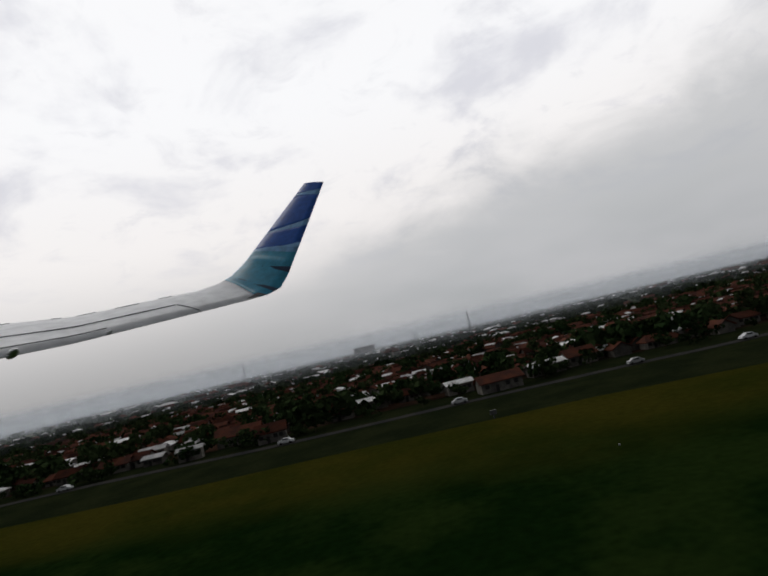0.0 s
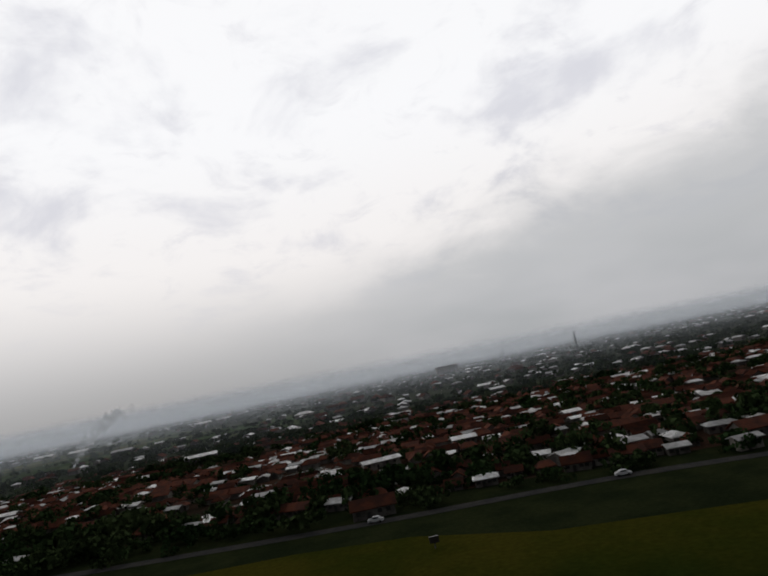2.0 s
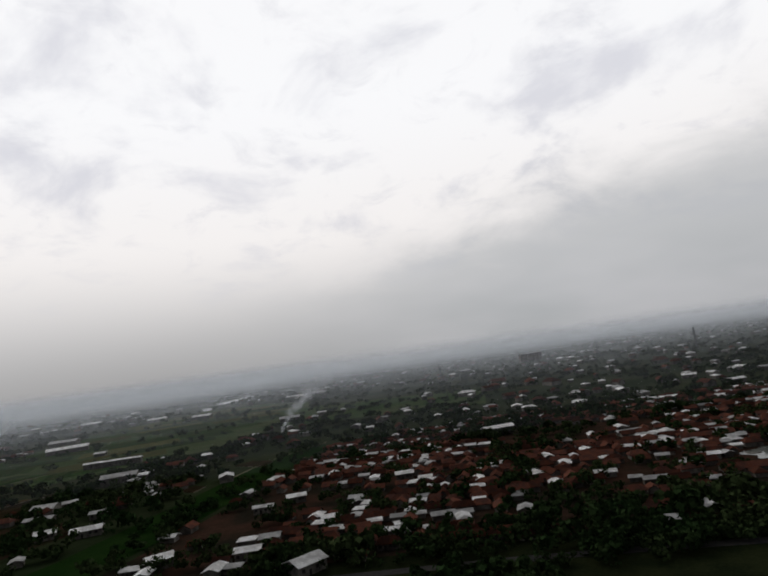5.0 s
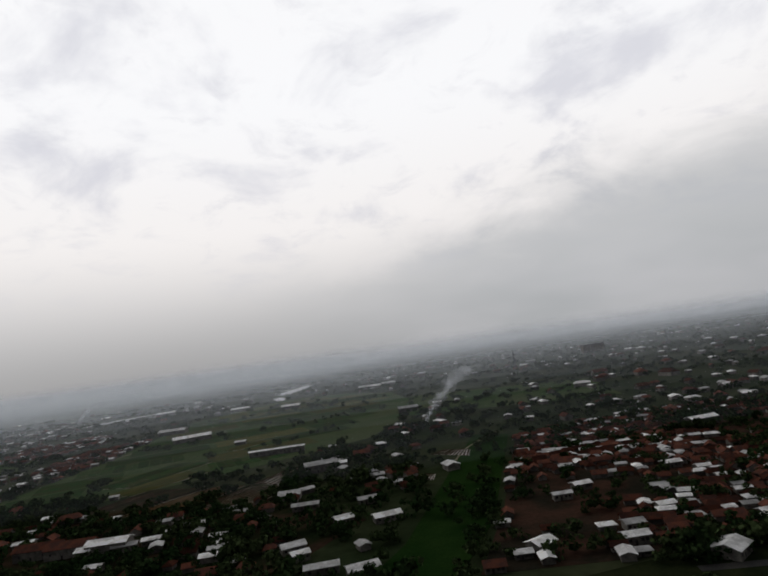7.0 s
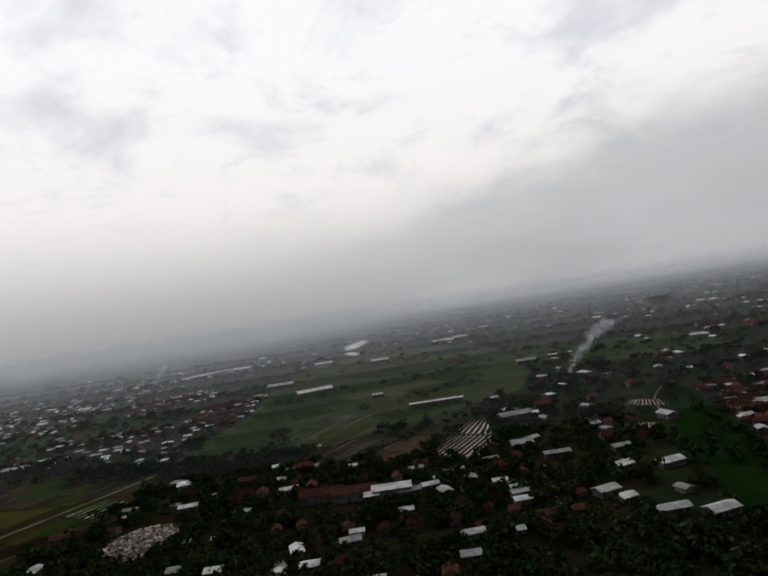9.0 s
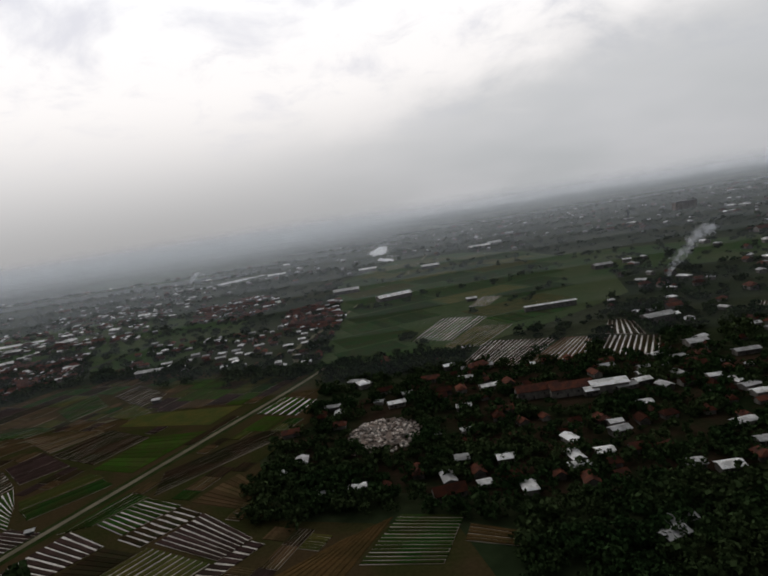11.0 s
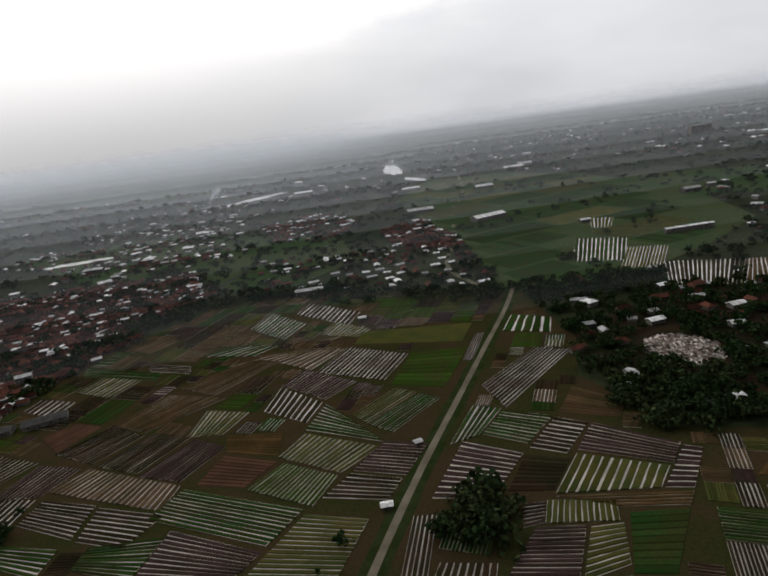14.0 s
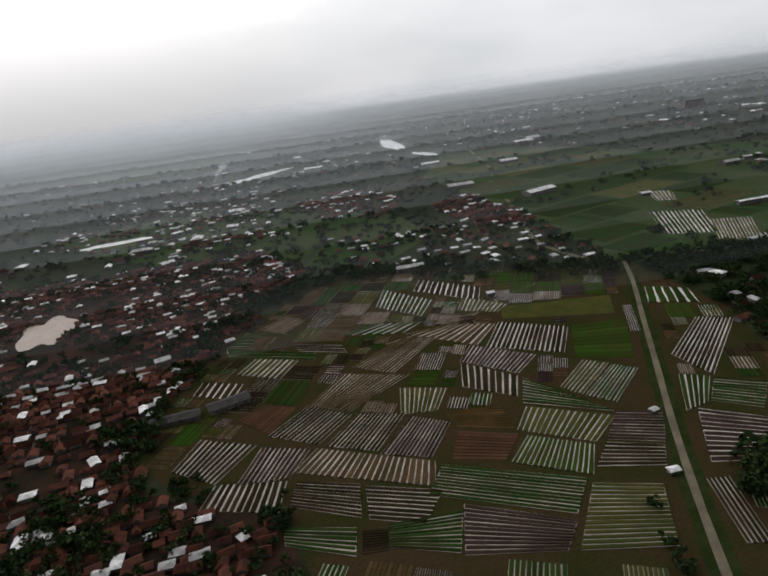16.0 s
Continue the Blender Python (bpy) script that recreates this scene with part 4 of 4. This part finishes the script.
tree_row((60, 62), (-100, 90), 40, 2.2, 52, 0.35, 0.7)
woods(TOWN_A, 1300, 23, 0.5, 1.1)
woods(TOWN_B, 700, 24, 0.45, 0.9)
tree_row((-509, 285), (-503, 425), 34, 5.0, 53, 0.5, 0.9)
tree_row((-470, 300), (-330, 420), 22, 10.0, 41, 0.6, 1.0)
tree_row((-500, 420), (-300, 520), 30, 14.0, 42, 0.7, 1.1)
tree_row((-510, 600), (-300, 640), 26, 16.0, 43, 0.8, 1.3)
tree_row((-440, 740), (-320, 560), 20, 16.0, 44, 0.8, 1.3)
woods([(-355, 110), (-305, 128), (-300, 320), (-360, 300)], 130, 25)
spots = [q for q in spots if not any(inside(q[0], q[1], p) for p in OUTER)]
own = sorted(spots, key=lambda q: q[1])[:300]
own_set = set(own)
for i, (x, y, s) in enumerate(own):
    k = i % 5
    tree = new("tree")
    tree.matrix_world = pose(x, y, 0, 0, 0, tree_rng.uniform(0, 360)) @ Matrix.Scale(s, 4)
    tagged(tree, "dark green leafy tropical tree with an uneven crown", "tree", "trees of the plain")
    part("trunk", TRUNK_MESH[k], M_BARK, tree)
    part("crown", CROWN_MESH[k], M_LEAF, tree)
others = [q for q in spots if q not in own_set]
mid = len(others)
far_trees = random.Random(77)
target = len(others) + 10500
while len(others) < target:
    y = 235 + 1600 * far_trees.random() ** 1.35
    x = far_trees.uniform(-380 - 1.2 * y - 350, -350 + 1.1 * y + 350)
    if blocked(x, y) or noise.noise((x * 0.008, y * 0.006, 2.0)) < far_trees.uniform(-0.7, 0.15):
        continue
    others.append((x, y, far_trees.uniform(0.5, 1.0) * (1 if y < 700 else 1.2)))


def merged_trees(name, items, shapes, seed, label):
    r = np.random.default_rng(seed)
    blocks = []
    for x, y, s in items:
        c = shapes[r.integers(len(shapes))]
        a = r.uniform(0, math.tau)
        turn2 = np.array([[math.cos(a), -math.sin(a), 0], [math.sin(a), math.cos(a), 0], [0, 0, 1]])
        blocks.append((c @ turn2.T + (0, 0, 0.5)) * s + (x, y, 0))
    return tagged(new(name, big_mesh(name, np.concatenate(blocks), M_LEAF)), label, "trees", kind="stuff")


merged_trees("village_trees", others[:mid], CROWNS, 3, "dark leafy trees crowded between the houses")
merged_trees("far_woods", others[mid:], THIN, 4, "far dark green woods over the plain")


# ---- rubble mound ----
def rubble_mound():
    cx, cy, rx, ry = RUBBLE
    base = new("rubble_mound")
    base.location = (cx, cy, 0)
    tagged(base, "pale heap of rubble and waste on bare ground", "rubble heap")
    r = random.Random(9)
    v, f = [], []
    rings, seg = 7, 36
    for k in range(rings + 1):
        t = k / rings
        for i in range(seg):
            a = i / seg * math.tau
            w = 1 + 0.12 * math.sin(2 * a + 1) + 0.12 * math.sin(3 * a + 2) + 0.08 * math.sin(7 * a) + 0.05 * math.sin(13 * a)
            z = 0.1 + 1.5 * (1 - t) ** 0.7 * (0.7 + 0.6 * noise.noise((math.cos(a) * t * 3, math.sin(a) * t * 3, 1.0)))
            v.append((rx * w * t * math.cos(a), ry * w * t * math.sin(a), z if k < rings else -0.1))
    for k in range(rings):
        for i in range(seg):
            f.append((k * seg + i, (k + 1) * seg + i, (k + 1) * seg + (i + 1) % seg, k * seg + (i + 1) % seg))
    part("mound", mesh_of("mound", v, f, M_MUD, True), M_MUD, base)
    v, f = [], []
    for i in range(1500):
        a, t = r.uniform(0, math.tau), math.sqrt(r.random()) * 1.02
        if noise.noise((t * math.cos(a) * 3, t * math.sin(a) * 3, 4.0)) < r.uniform(-0.5, 0.3):
            continue
        s = r.uniform(0.2, 0.75)
        bv, bf = box_data(0, 0, 0, s * 1.6, s, s * 0.7)
        turn3 = Euler((r.uniform(-0.5, 0.5), r.uniform(-0.5, 0.5), r.uniform(0, 3))).to_matrix()
        o = len(v)
        z = 0.05 + 1.3 * max(0.0, 1 - t) ** 0.7
        v += [tuple(turn3 @ Vector(p) + Vector((rx * t * math.cos(a), ry * t * math.sin(a), z))) for p in bv]
        f += [tuple(i2 + o for i2 in q) for q in bf]
    tagged(part("debris", mesh_of("debris", v, f, M_RUBBLE), M_RUBBLE, base, "broken pale stones and scraps"), kind="stuff")


rubble_mound()


# ---- cars on the perimeter road ----
def car(x, y, turn_deg, label):
    base = new("car")
    base.matrix_world = pose(x, y, 0.10, 0, 0, turn_deg)
    tagged(base, label, "car", "cars on the perimeter road")
    side = ((-1.15, 0.2), (-1.15, 0.48), (-0.8, 0.52), (-0.5, 0.82), (0.35, 0.84), (0.75, 0.55), (1.1, 0.5), (1.15, 0.2))
    v = [(px, s * (0.45 if pz < 0.6 else 0.38), pz) for s in (-1, 1) for px, pz in side]
    k = len(side)
    f = [tuple(range(k)), tuple(range(2 * k - 1, k - 1, -1))] + [(i, i + k, (i + 1) % k + k, (i + 1) % k) for i in range(k)]
    part("body", mesh_of("body", v, f, M_PAINT), M_PAINT, base)
    for s in (-1, 1):
        gv, gf = box_data(-0.05, s * 0.42, 0.56, 0.8, 0.04, 0.2)
        part("window", mesh_of("window", gv, gf, M_GLASS), M_GLASS, base, "dark side glass")
    for px in (-0.7, 0.7):
        for s in (-1, 1):
            bm = bmesh.new()
            bmesh.ops.create_cone(bm, cap_ends=True, segments=12, radius1=0.17, radius2=0.17, depth=0.12, matrix=Matrix.Translation((px, s * 0.42, 0.17)) @ Matrix.Rotation(radians(90), 4, "X"))
            part("wheel", bm, M_RUBBER, base)


car(-27.0, 68.7, 171, "white car on the airfield road")
car(-52.1, 73.0, 168, "white car on the airfield road")
car(-2.1, 63.8, 172, "silver car on the airfield road")
car(13.0, 60.1, 172, "silver car on the airfield road")
car(-122, 88.4, 166, "white car on the airfield road")
car(-86.3, 83.4, 164, "pale car on the airfield road")


# ---- far masts and the tall far building ----
def mast(x, y, tall, wide):
    base = new("radio_mast")
    base.location = (x, y, 0)
    tagged(base, "tall grey steel lattice radio mast", "radio mast", "masts on the horizon")
    for sx, sy in ((-1, -1), (1, -1), (1, 1), (-1, 1)):
        v = [(sx * wide * k + ox, sy * wide * k + oy, z) for k, z in ((1, 0), (0.35, tall)) for ox, oy in ((-0.14, -0.14), (0.14, -0.14), (0.14, 0.14), (-0.14, 0.14))]
        f = [(0, 1, 5, 4), (1, 2, 6, 5), (2, 3, 7, 6), (3, 0, 4, 7), (4, 5, 6, 7)]
        part("leg", mesh_of("leg", v, f, M_STEEL), M_STEEL, base)
    for i in range(1, 9):
        z = tall * i / 9
        k = wide * (1 - 0.65 * i / 9)
        bv, bf = box_data(0, 0, z, 2 * k, 2 * k, 0.4)
        part("brace", mesh_of("brace", bv, bf, M_STEEL), M_STEEL, base)


mast(149, 659, 26, 0.9)
mast(122, 871, 26, 0.9)
mast(-131, 782, 27, 0.9)


def tower_block(x, y, w, d, h):
    base = new("apartment_block")
    base.location = (x, y, 0)
    tagged(base, "broad grey block of flats far off on the horizon", "building")
    v, f = box_data(0, 0, 0, w, d, h)
    part("wall", mesh_of("wall", v, f, M_MUD), M_MUD, base)
    v, f = box_data(0, 0, h, w * 1.04, d * 1.04, 0.8)
    part("roof", mesh_of("roof", v, f, M_STEEL), M_STEEL, base)
    pane = mesh_of("window", *box_data(0, 0, 0, 1.8, 0.3, 1.2), M_DOOR)
    for row in range(5):
        for col in range(9):
            win = part("window", pane, M_DOOR, base)
            win.location = (-w / 2 + w * (col + 0.5) / 9, -d / 2 - 0.05, h * (row + 0.3) / 5)


tower_block(51, 982, 36, 12, 13)


# ---- small things on the airfield ----
def marker(x, y, tall, mat, label):
    base = new("airfield_marker")
    base.location = (x, y, 0.06)
    tagged(base, label, "marker", "markers on the airfield")
    v, f = box_data(0, 0, 0, 0.12, 0.12, tall * 0.5)
    part("post", mesh_of("post", v, f, M_STEEL), M_STEEL, base)
    v, f = box_data(0, 0, tall * 0.5, 0.8 * tall, 0.3 * tall, tall * 0.5)
    part("board", mesh_of("board", v, f, mat), mat, base)


marker(-28.1, 49.9, 0.9, M_STEEL, "small grey equipment box on the airfield grass")
marker(-26.7, 26.2, 0.16, M_PAINT, "small white marker on the airfield grass")
marker(-116.0, 70.2, 1.4, M_DOOR, "dark equipment cabinet on the airfield grass")

# ---- smoke ----
def smoke(x, y, tall, drift, seed, strength, label):
    """A plume of thin puffs that widens and leans as it rises."""
    m = haze("thin_smoke", strength, 400, (0.85, 0.88, 0.92))
    r = random.Random(seed)
    v, f = [], []
    for i in range(300):
        t = r.random() ** 1.3
        c = Vector((x + drift * t ** 1.5 + r.gauss(0, 0.4 + 3.0 * t), y + r.gauss(0, 0.6 + 3.0 * t), 0.3 + tall * t))
        s = 0.3 + 2.2 * t * r.uniform(0.5, 1.4)
        q = Euler((r.uniform(0, 6), r.uniform(0, 6), r.uniform(0, 6))).to_matrix()
        o = len(v)
        sides = 9
        v += [tuple(c + q @ Vector((s * r.uniform(0.7, 1.2) * math.cos(k / sides * math.tau), s * r.uniform(0.7, 1.2) * math.sin(k / sides * math.tau), s * r.uniform(-0.2, 0.2)))) for k in range(sides)]
        f.append(tuple(range(o, o + sides)))
    tagged(new("smoke_plume", mesh_of("smoke_plume", v, f, m)), label, "smoke", kind="stuff")


smoke(-288, 365, 30, 30, 1, 0.16, "thin white smoke rising from a field fire")
smoke(-774, 911, 22, 18, 2, 0.22, "faint white smoke far off over the plain")

# ---- tinted upright sheets that imitate haze over the far plain ----
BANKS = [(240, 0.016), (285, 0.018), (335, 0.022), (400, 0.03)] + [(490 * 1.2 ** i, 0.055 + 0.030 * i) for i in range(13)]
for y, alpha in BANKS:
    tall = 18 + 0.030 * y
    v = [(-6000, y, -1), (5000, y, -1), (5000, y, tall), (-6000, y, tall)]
    veil_ob = new("backdrop", mesh_of("haze_sheet", v, [(0, 1, 2, 3)], haze("haze", alpha, tall, west=1.6)))
    tagged(veil_ob, "pale bluish see-through sheet imitating haze over the far plain", "haze", kind="structure")

# ---- the aircraft's wing, at its place at the start ----
M_WING = material("wing_white_paint", (0.90, 0.90, 0.90), (0.85, 0.85, 0.85), rough=0.3, scale=0.6, fine=5.0)
M_SEAM = material("wing_seam", (0.10, 0.10, 0.105), rough=0.6, scale=2.0)
M_TEAL = material("winglet_teal", (0.05, 0.33, 0.50), (0.06, 0.38, 0.55), rough=0.3, scale=1.5)
M_BLUE = material("winglet_blue", (0.022, 0.11, 0.45), (0.026, 0.125, 0.50), rough=0.3, scale=1.5)
M_NAVY = material("winglet_navy", (0.010, 0.03, 0.07), (0.012, 0.035, 0.08), rough=0.3, scale=1.5)
M_SKY = material("winglet_light_blue", (0.22, 0.45, 0.74), (0.26, 0.50, 0.78), rough=0.3, scale=1.5)

# leading and trailing edges of the sections, from the inner wing to the tip and up the winglet
SPAN = [
    ((-50.653, -6.076, 12.060), (-49.530, -8.216, 11.398), 0.11),
    ((-49.272, -5.977, 11.915), (-48.773, -7.531, 11.466), 0.095),
    ((-47.900, -5.660, 11.985), (-47.280, -6.560, 11.640), 0.065),
    ((-47.653, -5.622, 12.032), (-46.993, -6.302, 11.690), 0.055),
    ((-47.440, -5.560, 12.120), (-46.840, -6.170, 11.755), 0.045),
    ((-47.237, -5.506, 12.273), (-46.719, -6.061, 11.909), 0.038),
    ((-46.752, -5.423, 12.738), (-46.366, -5.866, 12.486), 0.030),
    ((-46.242, -5.345, 13.225), (-45.983, -5.581, 13.135), 0.022),
]
FOIL = ((0.0, 0.0), (0.06, 0.5), (0.25, 0.9), (0.5, 0.8), (0.8, 0.35), (1.0, 0.04), (1.0, -0.04), (0.8, -0.2), (0.4, -0.42), (0.1, -0.32))


def section(s):
    """The ring of the wing's outline at place s along SPAN."""
    i = min(int(s), len(SPAN) - 2)
    t = s - i
    lead, trail, thick = (Vector(SPAN[i][k]).lerp(Vector(SPAN[i + 1][k]), t) if k < 2 else SPAN[i][2] * (1 - t) + SPAN[i + 1][2] * t for k in range(3))
    lo, hi = max(s - 0.5, 0), min(s + 0.5, len(SPAN) - 1)
    a, b = int(lo), min(int(hi), len(SPAN) - 2)
    run = (Vector(SPAN[b][0]).lerp(Vector(SPAN[b + 1][0]), hi - b) - Vector(SPAN[a][0]).lerp(Vector(SPAN[a + 1][0]), lo - a)).normalized()
    chord = trail - lead
    out = run.cross(chord).normalized()
    if out.dot(Vector((0.2, -0.6, 0.8))) < 0:
        out = -out
    return [lead + chord * c + out * thick * h for c, h in FOIL]


ORIGIN = Vector(SPAN[0][0])


def loft(low, high, steps):
    """A length of the wing between two cuts; each cut is given by its place at the leading and at the trailing edge."""
    v, f = [], []
    k = len(FOIL)
    for i in range(steps + 1):
        t = i / steps
        a, b = low[0] + (high[0] - low[0]) * t, low[1] + (high[1] - low[1]) * t
        v += [tuple(section(a + (b - a) * FOIL[j][0])[j] - ORIGIN) for j in range(k)]
    for i in range(steps):
        f += [(i * k + j, i * k + (j + 1) % k, (i + 1) * k + (j + 1) % k, (i + 1) * k + j) for j in range(k)]
    f += [tuple(range(k - 1, -1, -1)), tuple(range(steps * k, steps * k + k))]
    return v, f


def rod(points, wide, lift, mat, name, parent, label):
    v, f = [], []
    for q in points:
        v += [tuple(q - ORIGIN + Vector((0, dy, lift + dz))) for dy, dz in ((-wide, 0), (wide, wide * 0.3), (wide, -0.02), (-wide, -0.03))]
    for i in range(len(points) - 1):
        f += [(4 * i + j, 4 * i + (j + 1) % 4, 4 * i + 4 + (j + 1) % 4, 4 * i + 4 + j) for j in range(4)]
    f += [(0, 1, 2, 3), tuple(range(4 * len(points) - 1, 4 * len(points) - 5, -1))]
    part(name, mesh_of(name, v, f, mat), mat, parent, label)


wing = new("aircraft_wing")
wing.location = ORIGIN
tagged(wing, "white airliner wing with a swept blue and teal winglet", "aircraft wing")
part("wing_panel", mesh_of("wing_panel", *loft((0, 0), (3.5, 2.6), 24), M_WING, True), M_WING, wing, "white painted metal skin")
BANDS = [((3.5, 2.6), None, ""), ((5.25, 5.48), M_TEAL, "teal base"), ((5.31, 5.66), M_SKY, "pale blue stripe"), ((5.70, 6.08), M_BLUE, "deep blue field"), ((5.73, 6.22), M_SKY, "pale blue stripe"), ((6.68, 6.72), M_BLUE, "deep blue field"), ((6.71, 6.85), M_SKY, "pale blue stripe"), ((7.0, 7.0), M_BLUE, "deep blue tip")]
for (low, _, _), (high, mat, label) in zip(BANDS, BANDS[1:]):
    part("winglet_band", mesh_of("winglet_band", *loft(low, high, 10), mat, True), mat, wing, label)


def on_skin(s, c):
    """A point just proud of the upper skin."""
    ring = section(s)
    j = next(i for i in range(5) if FOIL[i + 1][0] >= c)
    spot = ring[j].lerp(ring[j + 1], (c - FOIL[j][0]) / (FOIL[j + 1][0] - FOIL[j][0]))
    return spot + (ring[3] - ring[8]).normalized() * 0.004


def wedge(a, b, c, name, mat, label):
    """A thin dark or painted wedge on the skin."""
    p = [on_skin(*q) - ORIGIN for q in (a, b, c)]
    out = (p[1] - p[0]).cross(p[2] - p[0]).normalized() * 0.003
    v = [tuple(q + out) for q in p] + [tuple(q - out) for q in p]
    part(name, mesh_of(name, v, [(0, 1, 2), (5, 4, 3), (0, 3, 4, 1), (1, 4, 5, 2), (2, 5, 3, 0)], mat), mat, wing, label)


wedge((5.0, 0.42), (5.05, 1.0), (5.17, 1.0), "painted_wedge", M_NAVY, "dark navy wedge on the teal")
wedge((3.75, 0.25), (3.45, 1.0), (3.85, 1.0), "painted_wedge", M_NAVY, "dark navy wedge at the root")
wedge((5.35, 0.30), (5.60, 1.0), (5.70, 1.0), "painted_wedge", M_SKY, "pale blue wedge")
wedge((2.2, 0.97), (2.9, 0.86), (2.95, 1.0), "tip_edge", M_SEAM, "dark edge at the winglet's foot")
rod([on_skin(0.1 + 0.155 * i, 0.62) for i in range(11)], 0.007, 0.004, M_SEAM, "flap_seam", wing, "dark gap before the flap")
rod([on_skin(1.66, 0.62), on_skin(1.70, 0.80), on_skin(1.72, 0.97)], 0.007, 0.004, M_SEAM, "flap_seam", wing, "dark gap at the flap's end")
rod([on_skin(0.1 + 0.12 * i, 0.84) for i in range(10)], 0.004, 0.004, M_SEAM, "flap_seam", wing, "thin dark line along the flap")
for s0, s1, c in ((1.66, 1.78, 0.06), (1.30, 1.48, 0.22), (1.02, 1.16, 0.16), (0.82, 0.90, 0.10), (0.35, 0.5, 0.2)):
    rod([on_skin(s0, c), on_skin((s0 + s1) / 2, c + 0.02), on_skin(s1, c)], 0.006, 0.004, M_SEAM, "panel_seam", wing, "short dark slat joint")


def fairing(s, size):
    q = section(s)[5] - ORIGIN
    bm = bmesh.new()
    bmesh.ops.create_uvsphere(bm, u_segments=14, v_segments=8, radius=1.0)
    bmesh.ops.scale(bm, vec=(size * 3.2, size * 0.5, size * 0.3), verts=bm.verts)
    bmesh.ops.rotate(bm, cent=(0, 0, 0), matrix=Matrix.Rotation(radians(-60), 3, "Z"), verts=bm.verts)
    bmesh.ops.translate(bm, vec=q + Vector((-0.03, 0.06, 0.02)), verts=bm.verts)
    part("flap_track_fairing", bm, M_WING, wing, "grey-white fairing under the flap")


fairing(1.18, 0.05)
fairing(0.50, 0.10)
